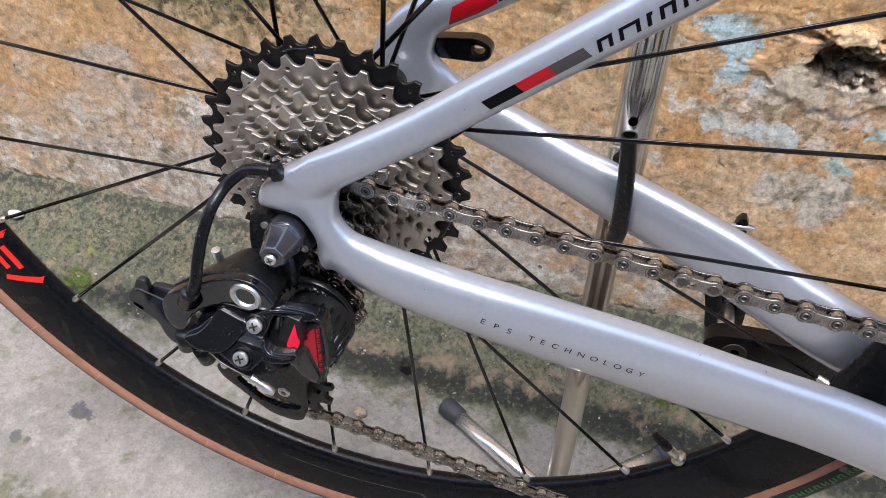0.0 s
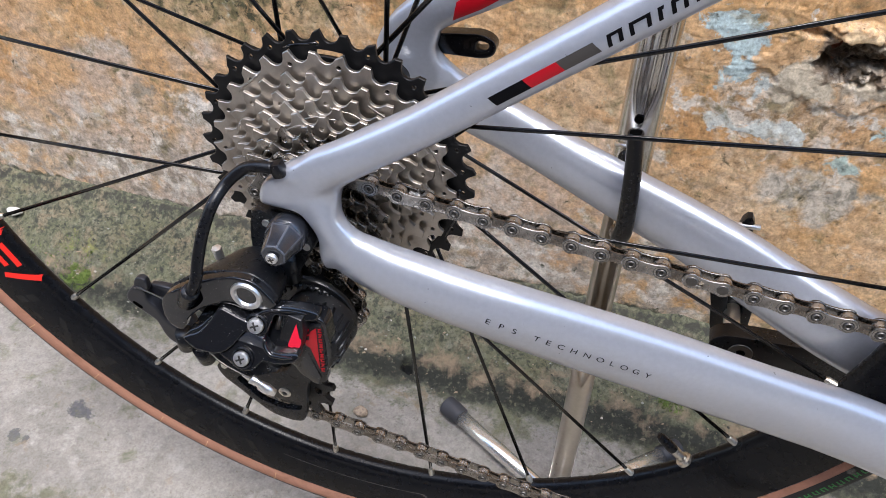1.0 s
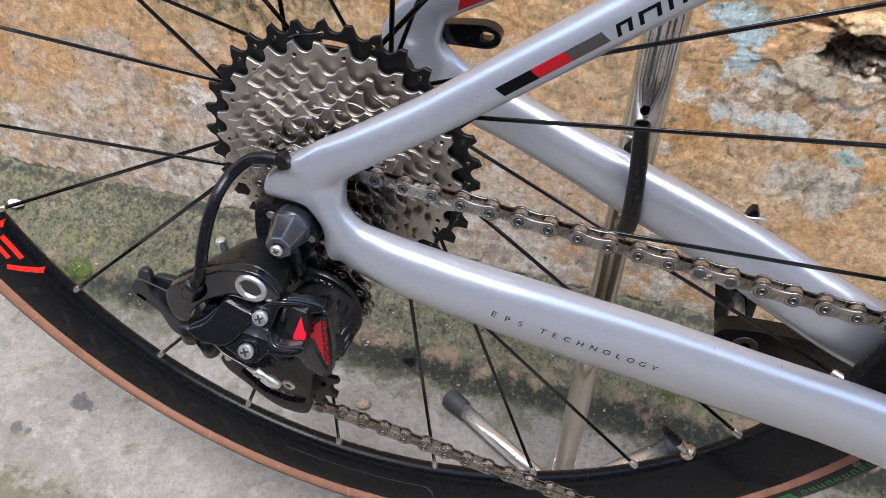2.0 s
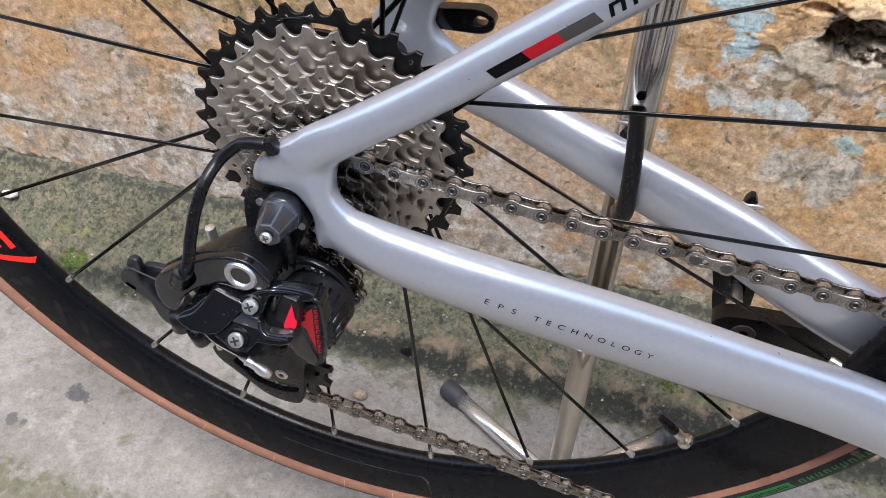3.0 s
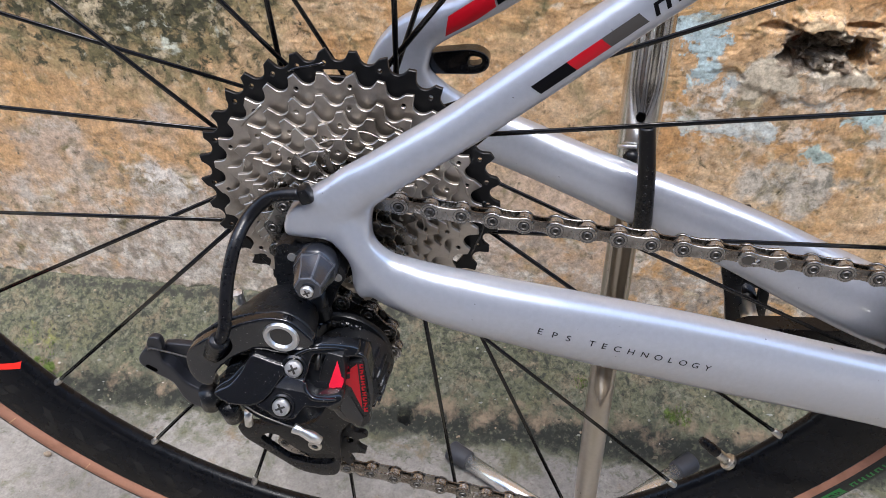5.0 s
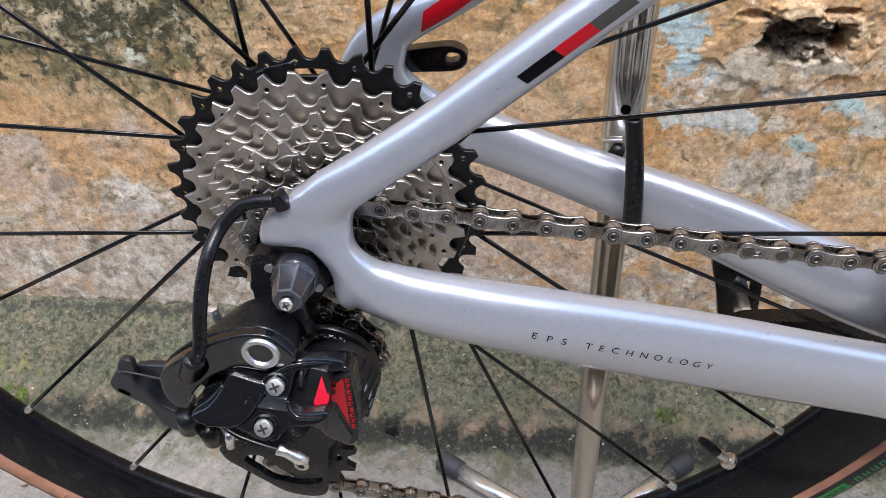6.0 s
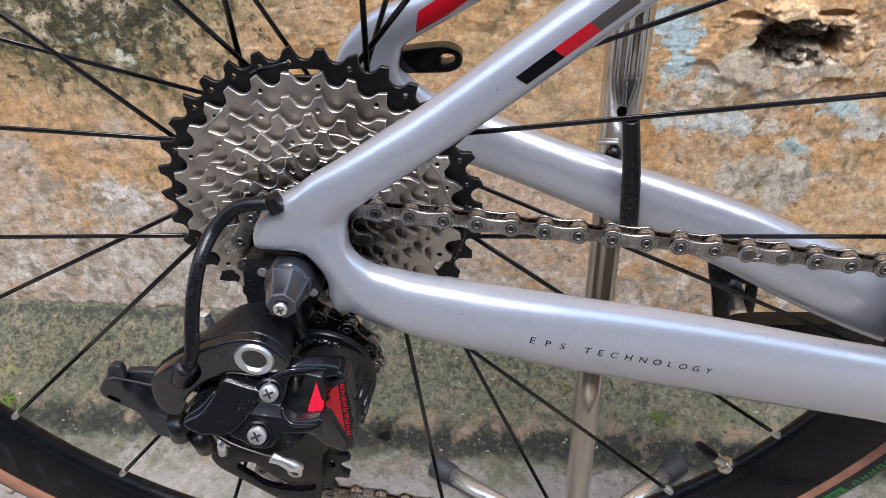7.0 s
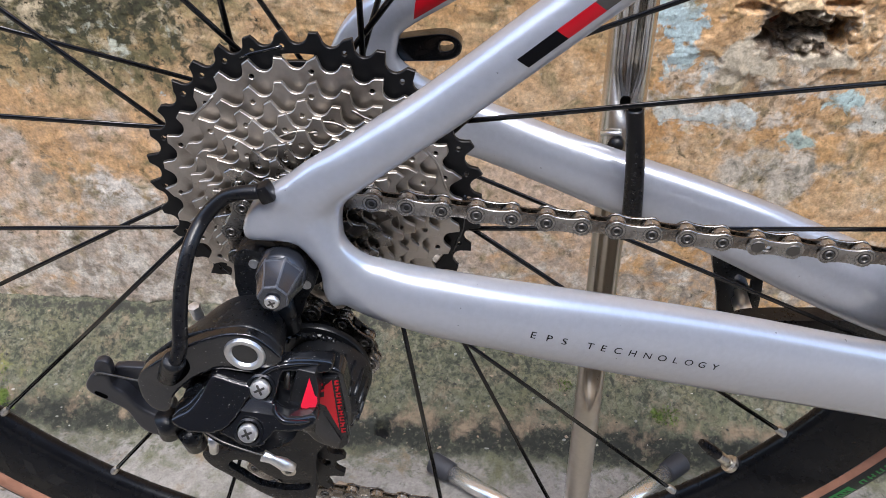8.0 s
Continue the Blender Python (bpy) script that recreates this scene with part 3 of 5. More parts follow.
def stay(bm, pts, segs=20, power=2.3):
    """pts: x, y, z, half thickness, half height (mm)."""
    s = spline(pts, 6)
    tube(bm, [W(*p[:3]) for p in s], [(p[3] / 1000, p[4] / 1000) for p in s], segs, power)


# right rear triangle: chain stay and seat stay run together in the dropout
CS = [(12, -77, 22, 5.5, 7), (18.3, -77, 9.6, 6.5, 7.0), (24.5, -77, -0.6, 6.8, 10.8), (31, -77, -5.6, 7.8, 12.6), (42, -76.5, -9.8, 9, 13.2), (56, -75.6, -14.1, 9.5, 14.3), (70, -74.5, -17.8, 10, 14.8), (85, -72.5, -22.0, 10.3, 15.4), (100, -70, -26.9, 10.5, 16.5),
      (128, -64, -36.8, 10.5, 18.0), (155, -58, -46.3, 10.5, 18.9), (180, -53, -55, 10.5, 19.4), (206, -48, -64, 10.5, 19.5), (236, -41, -75.2, 11, 19.8), (262, -36, -84, 11.5, 20),
      (300, -33, -96, 12, 20), (360, -31, -116, 13, 22), (410, -30, -132, 14, 24)]
SS = [(3, -77, 21, 5, 8), (8.5, -77, 28, 5.5, 9.2), (16, -76, 35.5, 6.5, 10), (28, -75, 44, 7.5, 9.2), (42, -73, 53.5, 8, 8.8), (59, -70.5, 65, 8, 8.6), (86, -67, 85.5, 8, 8.6),
      (117, -63, 109, 8, 8.6), (160, -57, 142, 8, 9), (215, -48, 184, 8.5, 9), (300, -34, 249, 9, 9.5)]
bm = bmesh.new()
stay(bm, CS)
stay(bm, SS)
plate(round_outline([(-11.2, 17.5), (-10.8, 23), (-8.2, 28), (-4, 32), (3, 37), (12, 43), (21, 48), (28.5, 46), (28, 38), (25.4, 31), (23.2, 24), (22.8, 15), (23.6, 6), (24.5, -3), (19, -14), (14.4, -8), (14.7, 3.5), (12.2, 7.6), (9.6, 11.6), (6.8, 14.8), (0, 15.4), (-5.5, 15.7), (-10.4, 16.0)], 3), -82.9, -70, (), 0, lambda x, y, z: W(x, y + (4.0 * smooth01((x - 3) / 20) * smooth01((z - 6) / 20) if y < -76 else 0), z), bm)
bmesh.ops.create_uvsphere(bm, u_segments=16, v_segments=10, radius=0.0052, matrix=Matrix.Translation(W(5, -78.8, 33.5)) @ Matrix.Diagonal((1, 1.0, 1.1, 1)))
right_stays = baked("right_stay", bm, [("REMESH", 0.0011), ("SMOOTH", 36)], M_SILVER, bike, "silver carbon chain stay and seat stay")

# left rear triangle
CSL = [(4, 72, 20, 6, 12), (16, 74, 4, 7, 14), (30, 75, -9, 8, 15.5), (50, 75.5, -19, 9, 16), (70, 74.4, -25, 10, 16), (105, 67, -35, 10.5, 16), (140, 60, -45, 10.5, 17.5),
       (172, 53, -53, 10.5, 18.5), (204, 46, -63, 10.5, 20), (235, 40, -75, 11, 21), (268, 33, -86, 11.5, 22), (300, 31, -97, 12, 22), (360, 31, -116, 13, 23), (410, 30, -132, 14, 24)]
SSL = [(0, 72, 14, 6, 13), (6, 72, 27, 6.5, 13), (16, 72, 38, 7, 12), (30, 71.5, 46, 7.5, 10), (46, 71, 54, 8, 8.8), (70, 68, 70, 8, 8.6), (117, 63, 107, 8, 8.6), (160, 57, 142, 8, 9), (215, 48, 184, 8.5, 9), (300, 34, 249, 9, 9.5)]
bm = bmesh.new()
stay(bm, CSL)
stay(bm, SSL)
plate(round_outline([(-12, 12), (-8, 28), (4, 40), (18, 42), (24, 30), (22, 18), (28, 4), (18, -8), (4, 0)], 3), 66, 77, (), 0, None, bm)
left_stays = baked("left_stay", bm, [("REMESH", 0.0014), ("SMOOTH", 16)], M_SILVER, bike, "silver carbon stays on the far side")

# main frame beyond the stays: bottom bracket, seat tube, bridge
bm = bmesh.new()
tube(bm, [W(410, -44, -132), W(410, 44, -132)], 0.026, 28, 2, (0, 0, 1))
part("bottom_bracket_shell", bm, M_SILVER, bike)
for nm, pts_, sec in (("seat_tube", [(410, 0, -132), (385, 0, 0), (350, 0, 180), (320, 0, 330)], (0.016, 0.021)), ("down_tube", [(410, 0, -132), (560, 0, 60), (860, 0, 330)], (0.02, 0.026)),
                      ("stay_bridge", [(300, -34, 249), (318, -14, 258), (318, 14, 258), (300, 34, 249)], (0.009, 0.009))):
    bm = bmesh.new()
    tube(bm, [W(*p) for p in spline(pts_, 6)], sec, 20, 2, (0, 1, 0) if nm != "stay_bridge" else (0, 0, 1))
    part(nm, bm, M_SILVER, bike)

# surface markings laid on the stays
dg = bpy.context.evaluated_depsgraph_get()
tree_right = BVHTree.FromObject(right_stays, dg)
tree_left = BVHTree.FromObject(left_stays, dg)


def on_surface(tree, x, z, lift, y0=-150, way=1):
    p = W(x, y0, z)
    hit = tree.ray_cast(p, Vector((0, way, 0)))
    if hit[0] is None:
        return None
    n = hit[1] if hit[1].y * way < 0 else -hit[1]
    return hit[0] + n * (lift / 1000)


def marking(name, outline, tree, mat, parent, label="", lift=0.15, fine=1.2, y0=-150, way=1):
    """A thin film of the (x, z) outline on a curved surface."""
    xs = [p[0] for p in outline]
    zs = [p[1] for p in outline]
    dense = []
    for i in range(len(outline)):
        a, b = np.array(outline[i][:2]), np.array(outline[(i + 1) % len(outline)][:2])
        k = max(1, int(np.linalg.norm(b - a) / fine))
        dense += [tuple(a + (b - a) * j / k) for j in range(k)]
    vs, fs = flat_fill(dense)
    bm = bmesh.new()
    vv = [bm.verts.new((v.x, 0, v.y)) for v in vs]
    for fa in fs:
        bm.faces.new([vv[i] for i in fa])
    for _ in range(3):
        long = [e for e in bm.edges if e.calc_length() > fine * 1.6]
        if not long:
            break
        bmesh.ops.subdivide_edges(bm, edges=long, cuts=1)
        bmesh.ops.triangulate(bm, faces=bm.faces)
    off = []
    for v in bm.verts:
        p = on_surface(tree, v.co.x, v.co.z, lift, y0, way)
        if p is None:
            off.append(v)
        else:
            v.co = p
    bmesh.ops.delete(bm, geom=off, context="VERTS")
    bmesh.ops.recalc_face_normals(bm, faces=bm.faces)
    if sum(fa.normal.y for fa in bm.faces) * way > 0:
        bmesh.ops.reverse_faces(bm, faces=bm.faces)
    return part(name, bm, mat, parent, label)


def quad_along(p, q, w0, w1, skew=0.0):
    """A strip from p to q between the offsets w0 and w1 across it."""
    d = np.array(q, float) - np.array(p, float)
    ln = np.linalg.norm(d)
    d /= ln
    n = np.array((-d[1], d[0]))
    return [tuple(np.array(p) + n * w0 - d * skew * 0), tuple(np.array(q) + n * w0), tuple(np.array(q) + n * w1 + d * skew), tuple(np.array(p) + n * w1 + d * skew)]


S0, S3 = (85.0, 80.4), (117.6, 105.8)
cut = lambda u: (S0[0] + (S3[0] - S0[0]) * u, S0[1] + (S3[1] - S0[1]) * u)
for a, b, mat, lab in ((0, 0.345, M_PRINT, "black stripe"), (0.345, 0.665, M_DARKRED, "red stripe"), (0.665, 1.0, M_GREYPRINT, "grey stripe")):
    marking("stripe", quad_along(cut(a), cut(b), -0.3, 4.1, -1.2), tree_right, mat, right_stays, lab)
# maker's word mark, as plain slanted blocks
o, d = np.array((120.0, 106.5)), np.array((0.79, 0.613))
nrm = np.array((-d[1], d[0]))
u = 0.0
for wid in (6.0, 8.0, 2.6, 6.0, 6.0, 5.4, 6.0):
    for x0 in ((0.0, wid - 2.0) if wid > 4 else (0.0,)):
        q = [tuple(o + d * (u + x0 + x + 0.22 * y) + nrm * y) for x, y in ((0, 0.6), (1.5, 0.6), (1.9, 5.0), (0.4, 5.0))]
        marking("mark_stem", q, tree_right, M_PRINT, right_stays, "black slanted stem of the word mark", 0.15, 1.4)
    q = [tuple(o + d * (u + x + 0.22 * y) + nrm * y) for x, y in ((0.4, 3.9), (wid - 0.3, 3.9), (wid, 5.0), (0.4, 5.0))]
    marking("mark_bar", q, tree_right, M_PRINT, right_stays, "black bar of the word mark", 0.17, 1.4)
    u += wid + 1.9
# far seat stay: red field and black block
marking("stripe", [(32, 40), (48, 50), (58, 58), (56, 66), (34, 51)], tree_left, M_DARKRED, left_stays, "dark red stripe", 0.6, 1.4)
marking("stripe", [(59, 59), (80, 75), (77, 81), (57, 67)], tree_left, M_PRINT, left_stays, "black stripe", 0.6, 1.4)

# lettering on the chain stay
WORDS = "EPS TECHNOLOGY"
AT = (0.0, 0.078, 0.155, 0, 0.286, 0.354, 0.425, 0.50, 0.578, 0.658, 0.738, 0.804, 0.881, 0.959)
for ch, u0 in zip(WORDS, AT):
    if ch == " ":
        continue
    cu = bpy.data.curves.new("lettering", "FONT")
    cu.body, cu.size, cu.shear = ch, 4.7, 0.2
    tmp = new("tmp", cu)
    bpy.context.view_layer.update()
    me = bpy.data.meshes.new_from_object(tmp.evaluated_get(bpy.context.evaluated_depsgraph_get()))
    bpy.data.objects.remove(tmp)
    bm = bmesh.new()
    bm.from_mesh(me)
    bmesh.ops.triangulate(bm, faces=bm.faces)
    long = [e for e in bm.edges if e.calc_length() > 1.5]
    if long:
        bmesh.ops.subdivide_edges(bm, edges=long, cuts=1)
        bmesh.ops.triangulate(bm, faces=bm.faces)
    left = min(v.co.x for v in bm.verts)
    for v in bm.verts:
        x, h = 90.6 + 76.0 * u0 + v.co.x - left, v.co.y
        u = (x - 90.6) / 80.0
        v.co = on_surface(tree_right, x, -23.2 - 29.2 * u + h, 0.15) or v.co
    part("letter", bm, M_PRINT, right_stays, "thin black capital letter")

# ---- rear wheel ----
R_NIP, B0 = 286.0, 3.8445
bm = bmesh.new()
half = [(282.8, 0), (283.1, 1.6), (283.9, 3.2), (285.2, 4.6), (286.7, 5.6), (287.3, 5.7), (289, 6.8), (292, 8.2), (297, 10.3), (304, 12.5), (312, 13.6), (316, 13.8), (317, 13.2), (317, 11.0), (314, 10.5)]
prof = [(r / 1000, -y / 1000) for r, y in half[::-1]] + [(r / 1000, y / 1000) for r, y in half[1:]]
lathe(bm, prof, W(0, 0, 0), (0, 1, 0), 192, True)
rear_wheel = part("rear_wheel", bm, M_RIM, bike, "deep matt black carbon rim with tan-wall tyre", True, 30)
bm = bmesh.new()
side = [(314.5, 11.2), (317.3, 12.6), (321, 13.9), (325, 14.4), (328.5, 14.0), (331, 13.0)]
for sgn in (-1, 1):
    lathe(bm, [(r / 1000, sgn * y / 1000) for r, y in side] + [(0.3305, sgn * 0.0122), (0.322, sgn * 0.0128), (0.3145, sgn * 0.0100)], W(0, 0, 0), (0, 1, 0), 160, True)
tyre = part("tyre", bm, M_TAN, rear_wheel, "tan rubber sidewall")
bm = bmesh.new()
tr = [(330.2, -13.35), (334.5, -11.6), (338.5, -8.2), (341, -4), (341.8, 0), (341, 4), (338.5, 8.2), (334.5, 11.6), (330.2, 13.35), (329, 11), (336, 0), (329, -11)]
lathe(bm, [(r / 1000, y / 1000) for r, y in tr], W(0, 0, 0), (0, 1, 0), 160, True)
part("tread", bm, M_TREAD, rear_wheel, "black rubber tread")


def on_wheel(r, an, y):
    return W(r * math.cos(an), y, r * math.sin(an))


def wheel_patch(name, r0, r1, a0, a1, surf, mat, parent, label="", lift=0.2, shear=0.0, nr=3):
    """A thin film on the near side of rim or tyre between two radii and two angles (degrees)."""
    bm = bmesh.new()
    na = max(2, int(abs(a1 - a0) / 1.5) + 1)
    rows_ = []
    for i in range(nr + 1):
        r = r0 + (r1 - r0) * i / nr
        rr = [h[0] for h in surf]
        yy = [h[1] for h in surf]
        y = np.interp(r, rr, yy)
        rows_.append([bm.verts.new(on_wheel(r, radians(a0 + (a1 - a0) * j / na + shear * i / nr), -y - lift)) for j in range(na + 1)])
    for i in range(nr):
        for j in range(na):
            bm.faces.new((rows_[i][j], rows_[i][j + 1], rows_[i + 1][j + 1], rows_[i + 1][j]))
    bmesh.ops.recalc_face_normals(bm, faces=bm.faces)
    return part(name, bm, mat, parent, label)


RIM_SURF = [h for h in half if h[0] < 316.5]
TYRE_SURF = side + [(334.5, 11.6), (338.5, 8.2)]


def wheel_bar(name, p, q, th, mat, label):
    """A straight stroke on the near side of the rim, from p to q in the wheel's (x, z)."""
    p, q = np.array(p, float), np.array(q, float)
    d = (q - p) / np.linalg.norm(q - p)
    n = np.array((-d[1], d[0])) * th / 2
    bm = bmesh.new()
    rows_ = []
    for i in range(13):
        c = p + (q - p) * i / 12
        line = []
        for j in range(7):
            w = c + n * (j / 3 - 1)
            y = np.interp(np.hypot(*w), [h[0] for h in RIM_SURF], [h[1] for h in RIM_SURF])
            line.append(bm.verts.new(W(w[0], -y - 0.3, w[1])))
        rows_.append(line)
    for i in range(12):
        for j in range(6):
            bm.faces.new((rows_[i][j], rows_[i][j + 1], rows_[i + 1][j + 1], rows_[i + 1][j]))
    bmesh.ops.recalc_face_normals(bm, faces=bm.faces)
    return part(name, bm, mat, rear_wheel, label)


for p, q, th in (((-266, -127.5), (-252.6, -129.2), 4.4), ((-262.9, -135.9), (-252.7, -154.3), 3.4), ((-254.7, -137.4), (-244.7, -154.8), 3.4), ((-255.3, -161.3), (-232.6, -164.6), 4.2)):
    wheel_bar("rim_mark", p, q, th, M_RIMRED, "red stroke of the rim's word mark")
for k in range(9):
    a = 216.5 + 4.4 * k
    wheel_patch("rim_mark", 297, 311, a, a + 1.3, RIM_SURF, M_RIMDECAL, rear_wheel, "glossy black slanted stroke on matt black rim", 0.15, 3.4 if k % 3 else -1.2, 3)
    wheel_patch("rim_mark", 308, 311, a + 2.0, a + 3.4, RIM_SURF, M_RIMDECAL, rear_wheel, "glossy black bar on matt black rim", 0.15, 0.3, 1)
# panel outline with rounded corners
wheel_patch("panel_line", 296.0, 296.5, 258, 279, RIM_SURF, M_GREYPRINT, rear_wheel, "thin grey outline of the rim's panel", 0.18, 0, 1)
for k in range(4):
    wheel_patch("panel_line", 296.0 + 0.3 * k * k, 296.5 + 0.3 * (k + 1) ** 2, 279 + 0.28 * k, 279.3 + 0.28 * k, RIM_SURF, M_GREYPRINT, rear_wheel, "", 0.18, 0, 1)
wheel_patch("panel_line", 300.5, 312, 280.05, 280.15, RIM_SURF, M_GREYPRINT, rear_wheel, "", 0.18, 0.2, 4)
wheel_patch("tyre_label", 322.0, 336.5, 306, 342, TYRE_SURF, M_TREAD, rear_wheel, "black label panel on the tyre", 0.25, 0, 5)
wheel_patch("label_block", 324.8, 332.2, 319.4, 325.6, TYRE_SURF, M_GREEN, rear_wheel, "green box on the label", 0.4, 0, 3)


def label_marks(a0, step, n, r0, r1, mat, label, lift, shear):
    """A row of small print on the tyre: two stems and a bar or two for each sign."""
    for k in range(n):
        a, h = a0 + step * k, r1 - r0
        for u in (0.0, 0.46):
            wheel_patch("label_mark", r0, r1, a + u * step, a + (u + 0.19) * step, TYRE_SURF, mat, rear_wheel, label, lift, shear, 2)
        v = (0.0, 0.42, 0.8)[k % 3]
        wheel_patch("label_mark", r0 + v * h, r0 + (v + 0.2) * h, a + (v * shear) + 0.1 * step, a + (v * shear) + 0.6 * step, TYRE_SURF, mat, rear_wheel, label, lift + 0.03, 0, 1)


label_marks(319.9, 0.68, 8, 326.4, 330.8, M_TREAD, "black print", 0.6, 0.12)
label_marks(326.6, 0.98, 14, 325.8, 330.4, M_GREEN, "green print", 0.45, -0.12)
label_marks(312.6, 0.8, 5, 325.6, 329.6, M_WHITEPRINT, "pale print", 0.45, -0.1)
for r0, r1, a0, a1 in ((324.4, 324.8, 312.0, 317.2), (330.6, 331.0, 312.0, 317.2), (324.4, 331.0, 317.1, 317.2)):
    wheel_patch("label_line", r0, r1, a0, a1, TYRE_SURF, M_WHITEPRINT, rear_wheel, "pale frame line", 0.45, 0, 1)
# moulding flashes on the sidewall
bm = bmesh.new()
bmesh.ops.create_cube(bm, size=1.0, matrix=Matrix.Diagonal((0.0006, 0.0008, 0.0075, 1)))
me_flash = mesh_of(bm, False)
me_flash.materials.append(material("pale_rubber", (0.50, 0.30, 0.16), 0.7, 0, 0, None, 0.1, 800))
for k in range(12):
    a = radians(203 + 9.1 * k + 1.3 * math.sin(k * 2.1))
    ob = part("moulding_line", me_flash, None, rear_wheel)
    ob.matrix_local = Matrix.Translation(on_wheel(324.5, a, -14.3)) @ Matrix.Rotation(-(a - math.pi / 2), 4, "Y")

# hub
bm = bmesh.new()
lathe(bm, [(r / 1000, h / 1000) for r, h in [(0.0, 66), (9, 66), (9, 50), (14, 44), (22, 37), (25.5, 36), (25.5, 33), (15, 31), (12, 20), (12, 0), (14, -14), (25.5, -17), (25.5, -20), (17, -22), (16, -69), (0, -69)]], W(0, 0, 0), (0, 1, 0), 40)
part("hub", bm, M_GLOSS, rear_wheel, "black hub")
# spokes: two tangential drive-side spokes for each straight one on the far side
bm = bmesh.new()
lathe(bm, [(0.0, 0.0), (0.0028, 0.0), (0.0028, 0.0045), (0.0023, 0.0054), (0.0021, 0.0124), (0.0013, 0.0136), (0.0, 0.0136)], (0, 0, 0), (0, 0, 1), 8)
me_nip = mesh_of(bm)
me_nip.materials.append(M_NIPPLE)
for k in range(24):
    th = B0 + k * math.pi / 12
    nip = np.array((R_NIP * math.cos(th), 0.0, R_NIP * math.sin(th)))
    kind = k % 3
    if kind == 2:
        hubp = np.array((24 * math.cos(th), 34.5, 24 * math.sin(th)))
    else:
        rt = 22.6 if kind == 0 else -22.6
        # the straight line through the nipple that passes the axle at the distance rt
        be = math.acos(abs(rt) / R_NIP)
        ph = th - be if rt > 0 else th + be
        hubp = np.array((abs(rt) * math.cos(ph), -18.5 + (0.8 if kind else -0.8), abs(rt) * math.sin(ph)))
    way = (hubp - nip) / np.linalg.norm(hubp - nip)
    a, b = W(*(nip + way * 1)), W(*hubp)
    bm = bmesh.new()
    tube(bm, [a, b], (0.0008, 0.00125), 8, 2, (0, 1, 0))
    part("spoke", bm, M_SPOKE, rear_wheel)
    ob = part("nipple", me_nip, None, rear_wheel)
    ob.matrix_local = Matrix.Translation(W(*(nip - way * 4.5))) @ Vector(tuple(way)).to_track_quat("Z", "Y").to_matrix().to_4x4()
# valve
va = math.atan2(-190, 211)
out = Vector((-math.cos(va), 0.0, -math.sin(va)))
vb = on_wheel(283.8, va, 0)
bm = bmesh.new()
lathe(bm, [(0.0, -0.004), (0.003, -0.004), (0.003, 0.014), (0.0022, 0.0145), (0, 0.0145)], vb, out, 16)
lathe(bm, [(0.0050, 0.0), (0.0052, 0.0008), (0.0050, 0.0026), (0.0032, 0.003), (0.0032, 0.0)], vb, out, 20, True)
part("valve", bm, M_NIPPLE, rear_wheel, "brass-silver valve with ring nut")
bm = bmesh.new()
lathe(bm, [(0.0, 0.012), (0.0031, 0.012), (0.0034, 0.0133), (0.0033, 0.018), (0.0030, 0.019), (0.0029, 0.0240), (0.0021, 0.0265), (0, 0.0270)], vb, out, 12)
part("valve_cap", bm, M_RUBBER, rear_wheel, "black plastic cap")

# ---- cassette ----
cassette = part("cassette", lathe(bmesh.new(), [(0.0165, 0.018), (0.0165, 0.0605), (0.014, 0.0615), (0.010, 0.0615), (0.010, 0.018)], W(0, 0, 0), (0, -1, 0), 40, True), M_COG, bike, "ten-speed cassette, nickel cogs and a black large one")
Y34, STEP = -24.5, 3.95
TEETH = [34, 30, 26, 23, 21, 19, 17, 15, 13, 11]
TIPS = [1.6521, 1.4601, 1.4442, 1.5084, 1.6595, 1.4735, 1.6517, 1.7561, 1.62, 1.55]


def cog_outline(n, phase):
    rp = 12.7 / 2 / math.sin(math.pi / n)
    rt, rr = rp + 1.9, 3.9
    out = []
    for k in range(n):
        a = phase + 2 * math.pi * (k + 0.5) / n      # middle of the valley
        ca, sa = math.cos(a), math.sin(a)
        step = 2 * math.pi / n
        tipw = 1.25 / rt
        # valley arc about the roller
        cut_ = 0.0 if n < 14 else (0.0, 0.0, 0.9, 0.0, 0.4, 0.0, 1.5, 0.2)[(k * 5 + n) % 8]
        rt = rp + 1.9 - cut_
        pts = []
        for j in range(-4, 5):
            g = j / 4 * radians(72)
            x, y = rp - rr * math.cos(g), rr * math.sin(g)
            pts.append((x * ca - y * sa, x * sa + y * ca))
        out.append((rt * 0.985 * math.cos(a - step / 2 + tipw * 1.5), rt * 0.985 * math.sin(a - step / 2 + tipw * 1.5)))
        out += pts
        out.append((rt * math.cos(a + step / 2 - tipw), rt * math.sin(a + step / 2 - tipw)))
    return out


